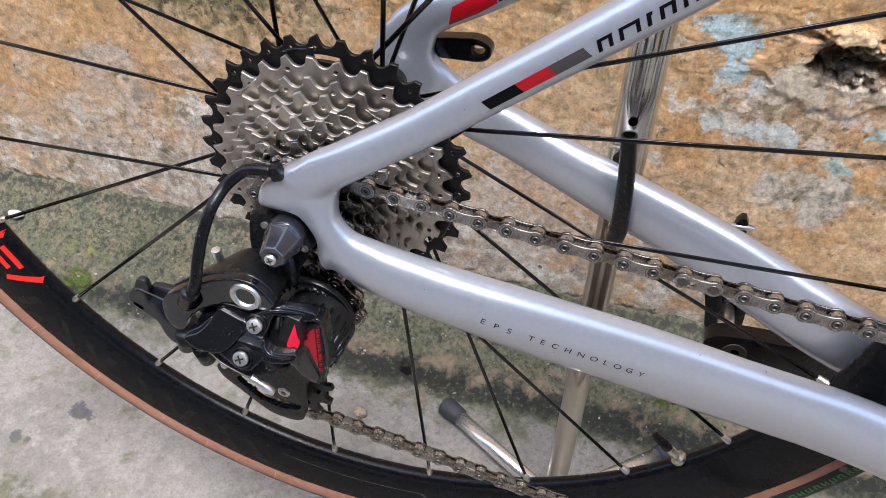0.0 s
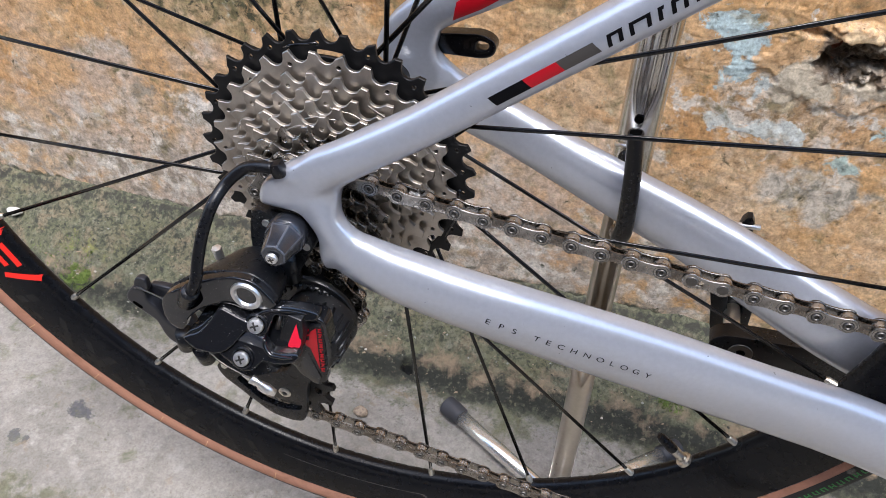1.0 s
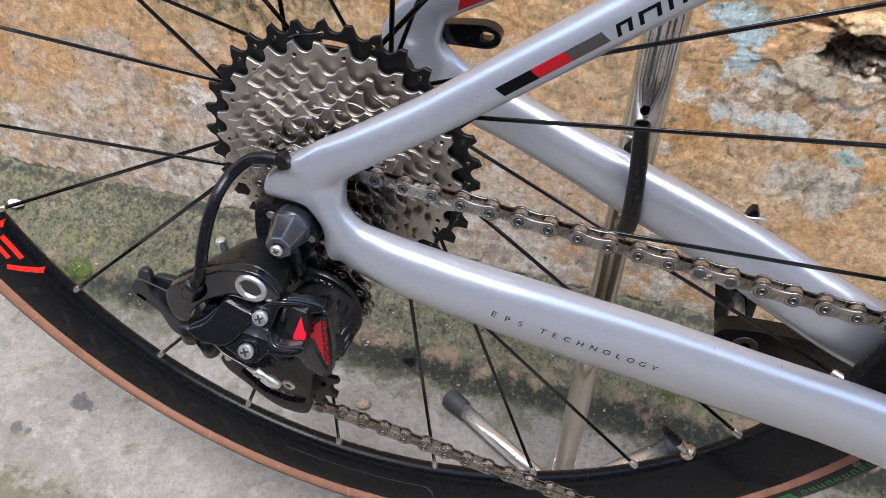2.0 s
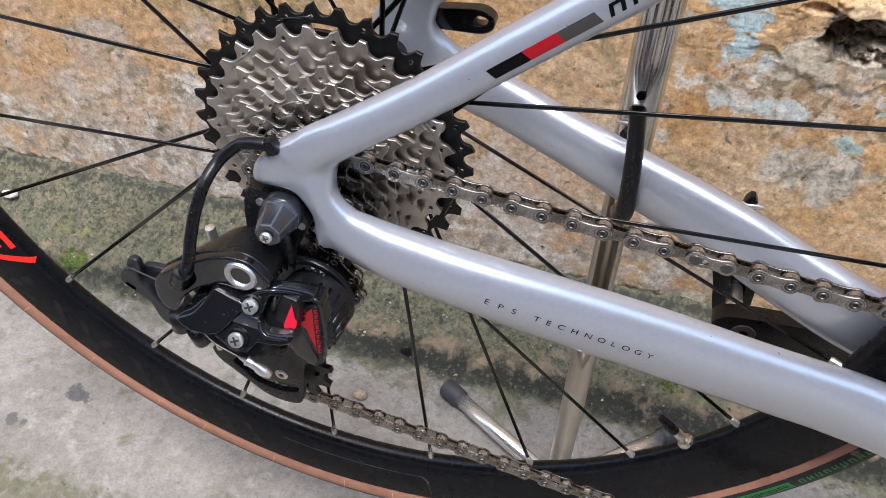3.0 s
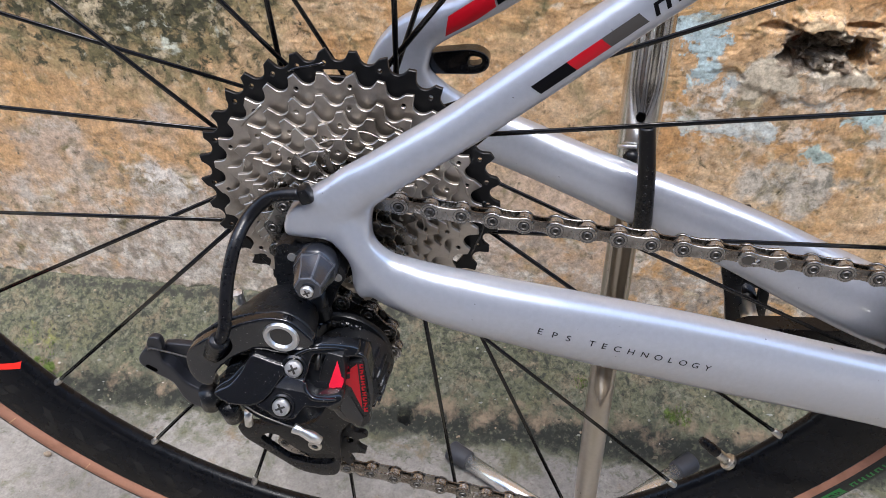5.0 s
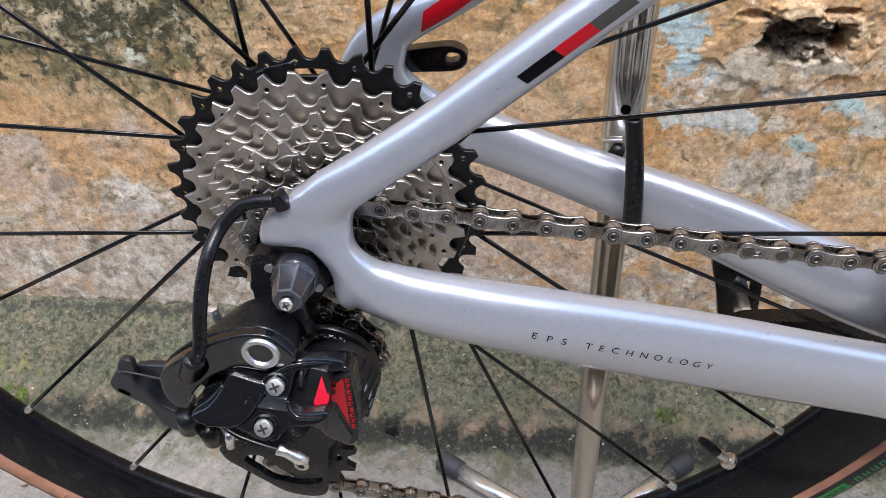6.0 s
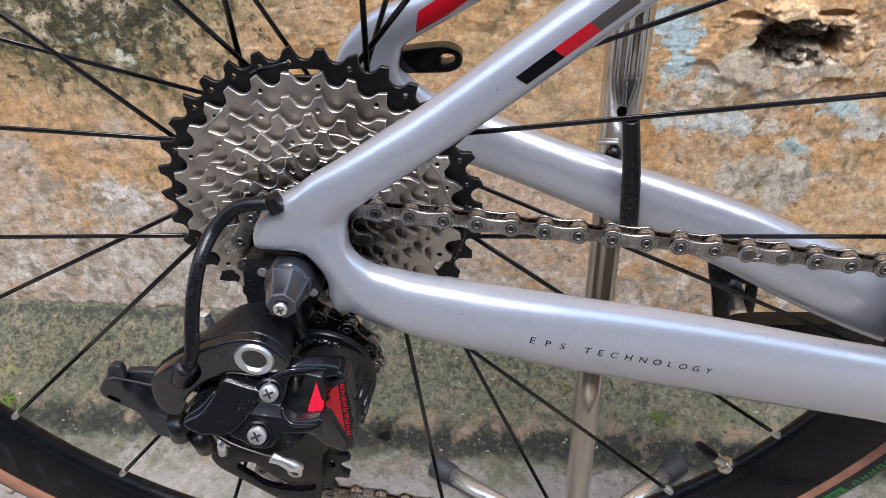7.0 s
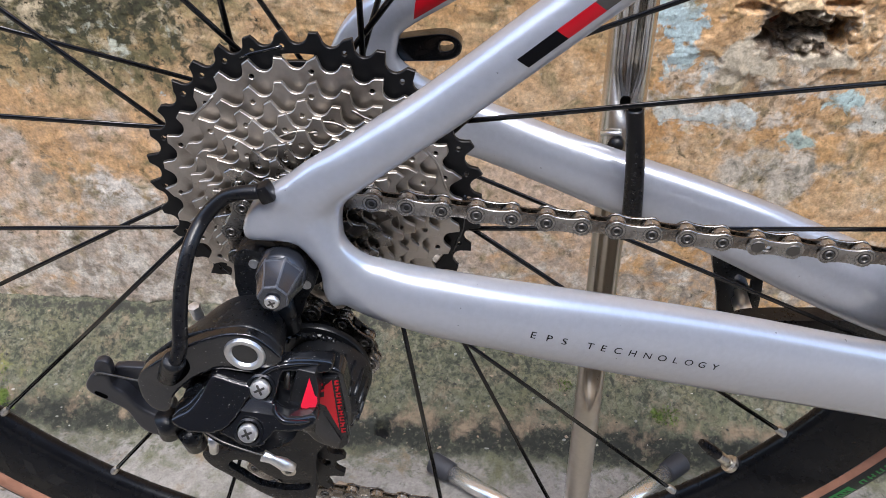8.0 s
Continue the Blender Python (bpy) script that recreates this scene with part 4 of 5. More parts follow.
for i, n in enumerate(TEETH):
    rp = 12.7 / 2 / math.sin(math.pi / n)
    y = Y34 - STEP * i
    phase = TIPS[i]
    holes = []
    inner = 16 if n < 17 else max(16, 12.7 / 2 / math.sin(math.pi / TEETH[min(i + 2, 9)]) - 9)
    holes.append(circle(0, 0, inner, 48))
    if n >= 15:
        for k in range(n):
            if (k * 7 + i) % 13 < (9 if n == 34 else 8):
                a = phase + 2 * math.pi * (k + 0.02) / n
                holes.append(circle((rp - 4.6) * math.cos(a), (rp - 4.6) * math.sin(a), 1.0, 10))
    if n == 34:
        for a0 in (84, 203, 324):
            arc = [((rp - 7.6) * math.cos(radians(a0 + t)), (rp - 7.6) * math.sin(radians(a0 + t))) for t in range(0, 13, 3)]
            arc += [((rp - 10.6) * math.cos(radians(a0 + t)), (rp - 10.6) * math.sin(radians(a0 + t))) for t in range(12, -1, -3)]
            holes.append(arc)
    bm = plate(cog_outline(n, phase), y - 0.9, y + 0.9, holes, 0.28, None, None, 1)
    part("cog", bm, M_COGBLACK if n == 34 else M_COG if n > 17 else M_COGOILSHADE, cassette, "black largest cog" if n == 34 else "" if n > 17 else "small cog darkened for oil and for painted shade", True, 25)
    # shifting ramps: shallow raised strips on the near face
    if n > 13:
        for q in range(3):
            bm = bmesh.new()
            a = phase + 2.09 * q + 0.5 * i + 0.3 * math.sin(3.1 * q + i)
            k = (0.35, 0.12, 0.2)[(q + i) % 3]
            pts = [W((rp - 4.6 - k * t - 0.35 * math.sin(t * 1.1)) * math.cos(a + t * 0.055), y - 0.82, (rp - 4.6 - k * t - 0.35 * math.sin(t * 1.1)) * math.sin(a + t * 0.055)) for t in range(6 + 2 * (q % 3))]
            tube(bm, pts, (0.00022, 0.0006), 6, 2, (0, 1, 0))
            part("shift_ramp", bm, M_GLOSS if n == 34 else M_COG, cassette)
bm = bmesh.new()
lathe(bm, [(0.0, 0.0628), (0.0125, 0.0628), (0.0155, 0.0636), (0.0155, 0.0620)], W(0, 0, 0), (0, -1, 0), 32)
part("lockring", bm, M_COG, cassette)

# ---- chain ----
chain = bpy.data.objects.new("chain", None)
scene.collection.objects.link(chain)
chain.empty_display_size = 0.01
chain.parent = bike
chain["label"] = "oiled nickel-plated bicycle chain"
YC = -64.5
up_dir = np.array((165.8, 1.8, -16.1)) / 166.59
pin0 = np.array((31.3, -60.0, 20.8))
path = [pin0 + up_dir * (22 - k * 0.25) * 12.7 for k in range(int(22 * 4))]
GP, TP = (5.0, -53.5), (-14.5, -124.5)


def arc(c, r, a0, a1, y0, y1, n=40):
    return [np.array((c[0] + r * math.cos(radians(a0 + (a1 - a0) * k / n)), y0 + (y1 - y0) * k / n, c[1] + r * math.sin(radians(a0 + (a1 - a0) * k / n)))) for k in range(n + 1)]


path += arc((0, 0), 24.0, 83.9, 252, -60.0, -60.0)
path += arc(GP, 21.5, 84, -50.7, YC, YC)
path += arc(TP, 21.5, 129.3, 257, YC, YC + 1)
end = np.array((142.6, -55.5, -184.0))
path.append(end)
path.append(end + (end - path[-2]) / np.linalg.norm(end - path[-2]) * 190)
seg = [np.linalg.norm(path[i + 1] - path[i]) for i in range(len(path) - 1)]
cum = np.concatenate([[0], np.cumsum(seg)])
arr = np.array(path)
count = int(cum[-1] / 12.7)
pins = [np.array([np.interp(12.7 * k, cum, arr[:, j]) for j in range(3)]) for k in range(count + 1)]


def eight(r, waist, pitch=12.7, n=7):
    pts = []
    for cx, a0, a1 in ((pitch / 2, -125, 125), (-pitch / 2, 55, 305)):
        pts += [(cx + r * math.cos(radians(a0 + (a1 - a0) * k / n)), r * math.sin(radians(a0 + (a1 - a0) * k / n))) for k in range(n + 1)]
    top, low = (0, waist), (0, -waist)
    return round_outline(pts[:n + 1] + [top] + pts[n + 1:] + [low], 2)


loc = lambda x, y, z: Vector((x / 1000, y / 1000, z / 1000))
bm = bmesh.new()
for s in (-1, 1):
    plate(eight(3.7, 2.5), s * 1.55 - 0.4, s * 1.65 + 0.4, (), 0.3, loc, bm, 2, True)
mesh_inner = mesh_of(bm)
mesh_inner.materials.append(M_SHADEDCHAIN)
bm = bmesh.new()
for x in (0.0,):
    lathe(bm, [(0.0038, -0.0012), (0.0038, 0.0012), (0.002, 0.0012), (0.002, -0.0012)], loc(x, 0, 0), (0, 1, 0), 14, True)
mesh_roller = mesh_of(bm)
mesh_roller.materials.append(M_DARKCHAIN)
bm = bmesh.new()
for s in (-1, 1):
    plate(eight(3.95, 2.85), s * 2.6 - 0.45, s * 2.55 + 0.45, (), 0.55, loc, bm, 1)
done = len(bm.faces)
for k in range(3):
    bmesh.ops.create_cube(bm, size=1.0, matrix=Matrix.Translation(loc(-1.4 + 1.4 * k, -3.05, 0)) @ Matrix.Rotation(0.35 - 0.5 * (k % 2), 4, "Y") @ Matrix.Diagonal((0.0005, 0.00016, 0.0016, 1)))
bm.faces.ensure_lookup_table()
for fa in bm.faces[done:]:
    fa.material_index = 1
mesh_outer = mesh_of(bm, True, 24)
mesh_outer.materials.append(M_CHAIN)
mesh_outer.materials.append(M_PIN)
bm = bmesh.new()
lathe(bm, [(0.0, -0.0031), (0.00095, -0.0031), (0.00105, -0.0034), (0.0012, -0.0036), (0.00165, -0.0036), (0.0018, -0.0034), (0.00185, -0.0031), (0.0023, -0.0031), (0.0024, -0.0020), (0.0024, 0.0032), (0.0, 0.0033)], loc(0, 0, 0), (0, 1, 0), 18)
lathe(bm, [(0.0033, -0.0029), (0.00335, -0.00309), (0.0031, -0.00309), (0.00305, -0.0029)], loc(0, 0, 0), (0, 1, 0), 18, True)
# hollow and gap faces carry their shade as a dark colour
for fa in bm.faces:
    c = fa.calc_center_median()
    q = math.hypot(c.x, c.z)
    if c.y < -0.0029 and (q < 0.00098 or 0.0018 < q < 0.0023):
        fa.material_index = 1
mesh_pin = mesh_of(bm)
mesh_pin.materials.append(M_PIN)
mesh_pin.materials.append(M_PINSHADE)
# the closing link: flat rivets and an open keyhole
bm = bmesh.new()
lathe(bm, [(0.0, -0.0034), (0.0023, -0.0034), (0.0026, -0.0029), (0.0026, 0.0032), (0.0, 0.0033)], loc(0, 0, 0), (0, 1, 0), 18)
mesh_flat_pin = mesh_of(bm)
mesh_flat_pin.materials.append(M_PIN)
bm = bmesh.new()
for s_ in (-1, 1):
    plate(eight(3.95, 2.85), s_ * 2.6 - 0.45, s_ * 2.55 + 0.45, [slot(2.7, 0.0, 4.3, 0.0, 1.35, 5)] if s_ < 0 else (), 0.3, loc, bm, 1)
mesh_closing = mesh_of(bm)
mesh_closing.materials.append(M_CHAIN)
closing = min(range(0, count, 2), key=lambda k: abs(pins[k][0] + pins[k + 1][0] - 344) + (0 if pins[k][2] > -30 else 999))
for k in range(count):
    a, b = pins[k], pins[k + 1]
    d = (b - a) / np.linalg.norm(b - a)
    X = Vector(tuple(d))
    Y = Vector((0, 1, 0))
    Y = (Y - X * Y.dot(X)).normalized()
    m = Matrix.Translation(W(*((a + b) / 2))) @ Matrix((X, Y, X.cross(Y))).transposed().to_4x4()
    if k % 2 == 0:
        ob = part("outer_link", mesh_closing if k == closing else mesh_outer, None, chain, "closing link with an open keyhole" if k == closing else "")
        ob.matrix_local = m
    else:
        ob = part("inner_link", mesh_inner, None, chain)
        ob.matrix_local = m
    for nm, me_ in (("link_pin", mesh_flat_pin if k in (closing, closing + 1) else mesh_pin), ("roller", mesh_roller)):
        ob = part(nm, me_, None, chain)
        ob.matrix_local = m @ Matrix.Translation((-0.00635, 0, 0))

# ---- rear derailleur ----
derailleur = bpy.data.objects.new("rear_derailleur", None)
scene.collection.objects.link(derailleur)
derailleur.parent = bike
derailleur.empty_display_size = 0.01
derailleur["label"] = "black rear derailleur with red print"


def screw_head(name, at_, axis, r, h, parent, mat=None, cross=True):
    bm = bmesh.new()
    lathe(bm, [(0.0, 0.0), (r, 0.0), (r, h * 0.55), (r * 0.85, h * 0.9), (r * 0.55, h), (0.0, h)], at_, axis, 20)
    ob = part(name, bm, mat or M_SCREW, parent, "bright cross-head screw" if cross else "")
    if cross:
        q = Vector(axis).normalized()
        base = Matrix.Translation(Vector(at_) + q * (h + 0.00005)) @ q.to_track_quat("Z", "Y").to_matrix().to_4x4()
        # darker bars laid on the head paint the recess's shade
        bm = bmesh.new()
        for an in (0.4, 0.4 + math.pi / 2):
            bmesh.ops.create_cube(bm, size=1.0, matrix=base @ Matrix.Rotation(an, 4, "Z") @ Matrix.Diagonal((r * 1.1, r * 0.22, 0.0004, 1)))
        part("cross_recess_shade", bm, M_PIN, ob)
    return ob


bm = plate(round_outline([(-15.5, 10), (-4, 10), (6, 9), (10, 3), (12, -3), (8, -10), (4, -20), (-4, -27), (-13, -25), (-18, -12)], 3), -81, -72, (), 0.6)
part("hanger", bm, M_BLACK, derailleur, "black hanger plate")
for x, z in ((-9.5, 5.2), (8.6, -3.4)):
    bm = bmesh.new()
    lathe(bm, [(0.0, 0), (0.0019, 0), (0.0019, 0.0006), (0.001, 0.0007), (0.0, 0.0002)], W(x, -81, z), (0, -1, 0), 14)
    part("hanger_screw", bm, M_SCREW, derailleur)
# faceted pivot cover
bm = bmesh.new()
ax = (W(2.0, -100, 4.4) - W(0.8, -79, 3.4))
lathe(bm, [(0.0, 0), (0.0088, 0), (0.0091, 0.003), (0.0089, 0.0062), (0.0082, 0.0074), (0.0, 0.0074)], W(0.8, -79, 3.4), ax, 28)
part("pivot_cover", bm, M_GREY, derailleur, "grey plastic pivot cover with a round collar", True, 30)
bm = bmesh.new()
lathe(bm, [(0.0, 0.005), (0.0090, 0.005), (0.0088, 0.0078), (0.0072, 0.0128), (0.0060, 0.0186), (0.0056, 0.0200), (0.0, 0.0204)], W(0.8, -79, 3.4), ax, 7)
es = [e for e in bm.edges if e.calc_face_angle(0) > 0.2]
# bevelled edges take a lighter grey
bmesh.ops.bevel(bm, geom=es, offset=0.0005, segments=2, profile=0.5, affect="EDGES", clamp_overlap=True, material=1)
nose = part("pivot_cover_nose", bm, M_GREY, derailleur, "faceted grey nose of the pivot cover with lighter edges", True, 14)
nose.data.materials.append(M_EDGEGREY)
screw_head("pivot_screw", W(2.0, -99.9, 4.4), ax, 0.0026, 0.0016, derailleur, M_SCREW, True)
# upper arm: a deep body, a C-shaped front with a cavity behind it
def moulded(name, pieces, mat, parent, label="", voxel=0.0007, rounds=8):
    """Plates of (outline, near, far, place) run together into one moulded body with rounded edges."""
    bm = bmesh.new()
    for outline, y0, y1, place in pieces:
        plate(outline, y0, y1, (), 0, place, bm)
    return baked(name, bm, [("REMESH", voxel), ("SMOOTH", rounds)], mat, parent, label)


def arm_back(x, y, z):
    """The arm's rear edge drops and draws in towards the hanger."""
    k = y + 104
    return W(x + 0.45 * k / 24 * max(0.0, -18 - x) - 0.012 * k * max(0.0, x + 14), y, z - 0.19 * k)


ARM = round_outline([(-51.5, -30), (-49.5, -24), (-44, -19), (-36, -13), (-26, -8.6), (-15, -5.6), (-6, -5.2), (1.5, -11), (4, -18), (1, -23), (-8, -24.5), (-18, -23.5), (-25, -25), (-31, -28.5), (-37, -34), (-41, -39), (-45, -36)], 4)
moulded("upper_arm", [(ARM, -103, -80, arm_back)], M_BLACK, derailleur, "dusty black upper arm", 0.0008, 5)


def arm_front(x, y, z):
    """The front swings out towards its free end."""
    k = 6 * smooth01((-16 - x) / 32)
    return W(x + 0.6 * k, y - k, z + 0.72 * k)


ARM_FACE = round_outline([(3.8, -18), (1.2, -12.4), (-4.2, -6.9), (-9.4, -5.7), (-14.9, -6.3), (-20.4, -8.0), (-26.4, -10.5), (-34.4, -14.6), (-43, -20.0), (-49, -25), (-51.6, -29.5), (-52.2, -35.5), (-51.3, -40.3), (-48.9, -44.1), (-43.9, -45.2), (-40.8, -38.5), (-36.4, -33.1), (-30.7, -28.2), (-23.6, -24.8), (-17.9, -23.4), (-11.5, -24.4), (-3.2, -23.9)], 3)
moulded("arm_front", [(ARM_FACE, -106.5, -101, arm_front)], M_GLOSS, derailleur, "glossy black curved front of the arm", 0.0006, 8)
# shade of the cut-out round the boss, as a flat black plate
bm = plate(round_outline([(-42.5, -27), (-40, -20.5), (-35, -16.5), (-31, -17.5), (-30.5, -23), (-35, -28.5), (-40, -31)], 4), -107.1, -106.2, (), 0.2, arm_front)
part("cable_recess_shade", bm, M_HOLLOWSHADE, derailleur, "black plate painting the shade of the recess round the cable boss")
# cavity behind the C: spring coil and dark web
bm = plate(round_outline([(-44, -42), (-38, -33), (-28, -25), (-14, -23), (-14, -33), (-24, -42), (-36, -48)], 4), -96, -84, (), 0.6)
part("cavity_web", bm, M_BLACK, derailleur)
bm = bmesh.new()
coil = [W(-29.5 + 4.2 * math.cos(a * 0.7), -100 + 0.22 * a, -31 + 4.2 * math.sin(a * 0.7)) for a in range(54)]
tube(bm, coil, 0.0008, 8, 2, (0, 1, 0.2))
part("return_spring", bm, M_PIN, derailleur, "steel return spring in the shade")
bm = plate(round_outline([(-24, -23.4), (-16, -22.2), (-6, -23.2), (-1, -23.6), (-6, -25.2), (-16, -24.8)], 3), -101, -96, (), 0.4)
part("pivot_washer", bm, M_BRASS, derailleur, "pale brass washer edge")
bm = bmesh.new()
tube(bm, [W(-5, -80, -9), W(-4, -80, -26)], (0.006, 0.008), 16, 2.4, (0, 1, 0))
part("pivot_barrel", bm, M_BLACK, derailleur)
bm = bmesh.new()
lathe(bm, [(0.0042, -0.001), (0.0047, 0.0020), (0.0054, 0.0026), (0.0069, 0.0026), (0.0074, 0.0018), (0.0074, -0.001)], W(-8.8, -105, -14.8), (0, -1, 0), 40, True)
part("bushing_ring", bm, M_RING, derailleur, "satin silver bushing ring")
bm = bmesh.new()
lathe(bm, [(0.0, 0.0), (0.0048, 0.0), (0.0048, 0.0018), (0.0024, 0.0020), (0.0022, 0.0008), (0.0, 0.0008)], W(-8.8, -103.4, -14.2), (0, -1, 0), 24)
part("pivot_bolt", bm, M_BLACK, derailleur)
bm = bmesh.new()
lathe(bm, [(0.0, 0), (0.0022, 0), (0.0022, 0.004), (0.0012, 0.0048), (0.0, 0.0048)], W(-34.4, -83, -20.0), (-0.1, -0.1, 1.0), 12)
lathe(bm, [(0.0, 0.004), (0.0024, 0.004), (0.0024, 0.0058), (0.0, 0.0062)], W(-34.4, -83, -20.0), (-0.1, -0.1, 1.0), 6)
part("limit_screw", bm, M_SCREW, derailleur, "bright adjusting screw")
# cable housing, boss and ferrule
CABLE = [(-34.3, -113.0, -18.0), (-31.6, -112.5, -14.1), (-29.1, -111.0, -7.9), (-28.4, -107.0, 2.0), (-27.6, -101.0, 11.9), (-25.6, -94.0, 21.1), (-22.6, -86, 27), (-15.8, -82.5, 33.4), (-9.4, -83, 36.6), (-2.0, -83, 37.6)]
bm = bmesh.new()
tube(bm, [W(*p) for p in spline(CABLE, 8)], 0.0026, 16)
part("cable_housing", bm, M_RUBBER, derailleur, "black cable housing in a bow")
bm = bmesh.new()
fer = [np.array((-37.5, -109.5, -24.5)) * (1 - k / 9) + np.array((-31.4, -112.8, -13.2)) * (k / 9) for k in range(10)]
tube(bm, [W(*p) for p in fer], [((0.0041, 0.0041), (0.0037, 0.0037))[k % 2] for k in range(10)], 18)
part("cable_boss", bm, M_BLACK, derailleur)
bm = bmesh.new()
bmesh.ops.create_cube(bm, size=1.0, matrix=Matrix.Translation(W(0.0, -82.2, 37.0)) @ Matrix.Rotation(radians(-22), 4, "Y") @ Matrix.Diagonal((0.0052, 0.0056, 0.0068, 1)))
bmesh.ops.bevel(bm, geom=bm.edges[:], offset=0.0011, segments=2, profile=0.5, affect="EDGES")
part("cable_stop", bm, M_RUBBER, derailleur, "black rubber cable grommet")


def lean(x, y, z):
    """Places (x, depth behind the leaning face, z); the fingers bend back towards their tips."""
    b = 0.55 * max(0.0, x - 5.0)
    return W(x, -93 + 0.6 * z + y + b, z - 0.72 * b)


SWELL = round_outline([(-36.8, -39), (-34.1, -37), (-30.3, -35.3), (-27.4, -32.3), (-24.9, -29.0), (-23.2, -25.7), (-21.2, -23.6), (-16.6, -24.5), (-11.5, -25.7), (-8.2, -26.2), (-7.0, -28.6), (-10.0, -32.8), (-12.5, -36.3), (-15.6, -39.5), (-19.7, -41.7), (-25.9, -42.4), (-32.2, -41.6)], 3)
moulded("outer_link_plate", [(SWELL, -2.2, 8.0, lean)], M_GLOSS, derailleur, "scratched glossy black linkage body", 0.0006, 12)
UPPER = round_outline([(-12.8, -26.2), (-8.5, -25.9), (-4.6, -23.1), (-0.6, -20.6), (3.5, -19.3), (9.6, -19.0), (15.7, -19.6), (19.4, -20.6), (19.2, -23.0), (16.2, -24.0), (11.7, -23.6), (6.6, -22.8), (3.8, -23.0), (2.2, -25.6), (1.0, -30.6), (-2.5, -32.4), (-7.0, -31.4), (-10.7, -30.7)], 3)
LOWER = round_outline([(-13.8, -37.6), (-7.4, -31), (-4.6, -30.6), (0.0, -31.2), (0.4, -34.6), (3.7, -36.9), (8.9, -37.6), (13.8, -37.2), (14.6, -39.6), (11.4, -41.6), (5.8, -41.8), (2.1, -41.3), (-0.5, -43.0), (-3.0, -46.0), (-6.5, -47.2), (-10.6, -46.7), (-15.8, -44.7), (-20.0, -42.8), (-16.9, -40.8)], 3)
moulded("link_fork", [(UPPER, 0.0, 5.5, lean), (LOWER, 0.0, 5.5, lean)], M_GLOSS, derailleur, "glossy black fork with two fingers", 0.0006, 7)
# grey in place of gloss black paints the up-facing facet's sky sheen
FACET = [(-12.5, -35.6), (-6.7, -30.0), (-3.9, -30.6), (0.2, -31.4), (0.4, -34.1), (1.2, -36.6), (-5.3, -36.0)]
bm = plate(FACET, -1.9, 0.8, (), 0.35, lambda x, y, z: lean(x, y if y > 0 else y * smooth01((z + 37.5) / 7.0), z), None, 2)
part("link_facet", bm, M_GREY, derailleur, "slanted facet of the fork, greyed to paint its sky sheen")
for line in ([(-20.5, -24.6), (-15.5, -25.6), (-10.5, -26.8), (-7.8, -26.6), (-4.4, -24.2), (-0.4, -21.8), (3.6, -20.6), (9.6, -20.2), (15.5, -20.8)], [(0.6, -32.6), (0.9, -35.2), (4.0, -37.8), (8.9, -38.6), (12.6, -38.6)], [(-36.2, -38.6), (-33.4, -36.4), (-29.8, -34.4), (-27, -31.6), (-24.8, -28.6)]):
    bm = bmesh.new()
    sp = spline(line, 5)
    tube(bm, [lean(x, -0.2, z) for x, z in sp], [(0.0011 * (0.3 + 0.7 * math.sin(math.pi * min(1, max(0.05, i / (len(sp) - 1)))) ** 0.5),) * 2 for i in range(len(sp))], 10)
    part("plate_ridge", bm, M_GLOSS, derailleur, "worn raised edge of the plate")
for x, z in ((-4.0, -27.6), (-8.4, -41.6)):
    bm = bmesh.new()
    lathe(bm, [(0.0040, 0.0), (0.0052, 0.0), (0.0052, 0.0006), (0.0044, 0.0009), (0.0040, 0.0004)], lean(x, -0.6, z), (0.05, -0.86, 0.5), 28, True)
    part("screw_seat", bm, M_GLOSS, derailleur, "raised rim round the screw")
    screw_head("link_screw", lean(x, -0.9, z), (0.05, -0.86, 0.5), 0.0036, 0.0022, derailleur)
bm = plate(round_outline([(-36, -38), (-26, -34), (-8, -32), (4, -33), (8, -40), (6, -50), (-8, -56), (-22, -54), (-34, -46)], 4), 9.0, 22.0, (), 1.5, lambda x, y, z: W(x, -92 + 0.6 * z + y, z))
part("inner_link_plate", bm, M_BLACK, derailleur)
bm = bmesh.new()
tube(bm, [lean(4.4, 5.5, -24.5), lean(3.6, 5.5, -31.5)], 0.0011, 10)
part("link_pin", bm, M_PIN, derailleur, "dull steel link pin")
# lower knuckle: boss with the red wedge, and the nameplate
moulded("lower_knuckle", [(round_outline([(7, -31), (18, -29), (22, -32), (23, -40), (24, -52), (22, -64), (18, -73), (9, -72), (3, -62), (1, -50), (3, -40)], 3), -97.5, -88, None)], M_GLOSS, derailleur, "glossy black lower knuckle", 0.0007, 8)
BOSS = [(8.3, -23.2), (14.6, -24.6), (15.2, -32.1), (13.2, -43.6), (10.6, -43.8), (3.4, -39.6), (5.0, -32.3)]
bm = plate(BOSS, -105.2, -96, (), 0.9, lambda x, y, z: W(x, y + (0.1 * z + 3.0 if y < -100 else 0), z), None, 3)
part("knuckle_boss", bm, M_BLACK, derailleur, "glossy black block with a red wedge")
NAME = [(12.1, -35.0), (16.3, -32.4), (20.6, -32.2), (21.6, -46.2), (22.0, -62.3), (21.6, -69.0), (18.4, -72.8), (14.9, -72.5), (12.0, -69.1), (8.4, -63.1), (9.8, -55.1), (12.6, -49.1), (12.3, -42.2)]
bm = plate(NAME, -99.2, -94, (), 0.5, None, None, 2)
part("nameplate", bm, M_BLACK, derailleur, "black nameplate")
bm = plate([(9.2, -62.4), (10.4, -55.6), (13.0, -49.8), (19.4, -66.5), (17.6, -71.6), (14.8, -71.2), (12.4, -68)], -100.1, -98.6, (), 0.4, lambda x, y, z: W(x, y + 0.055 * max(0.0, z + 66), z), None, 2)
part("nameplate_facet", bm, M_GLOSS, derailleur, "glossy slanted facet below the print")


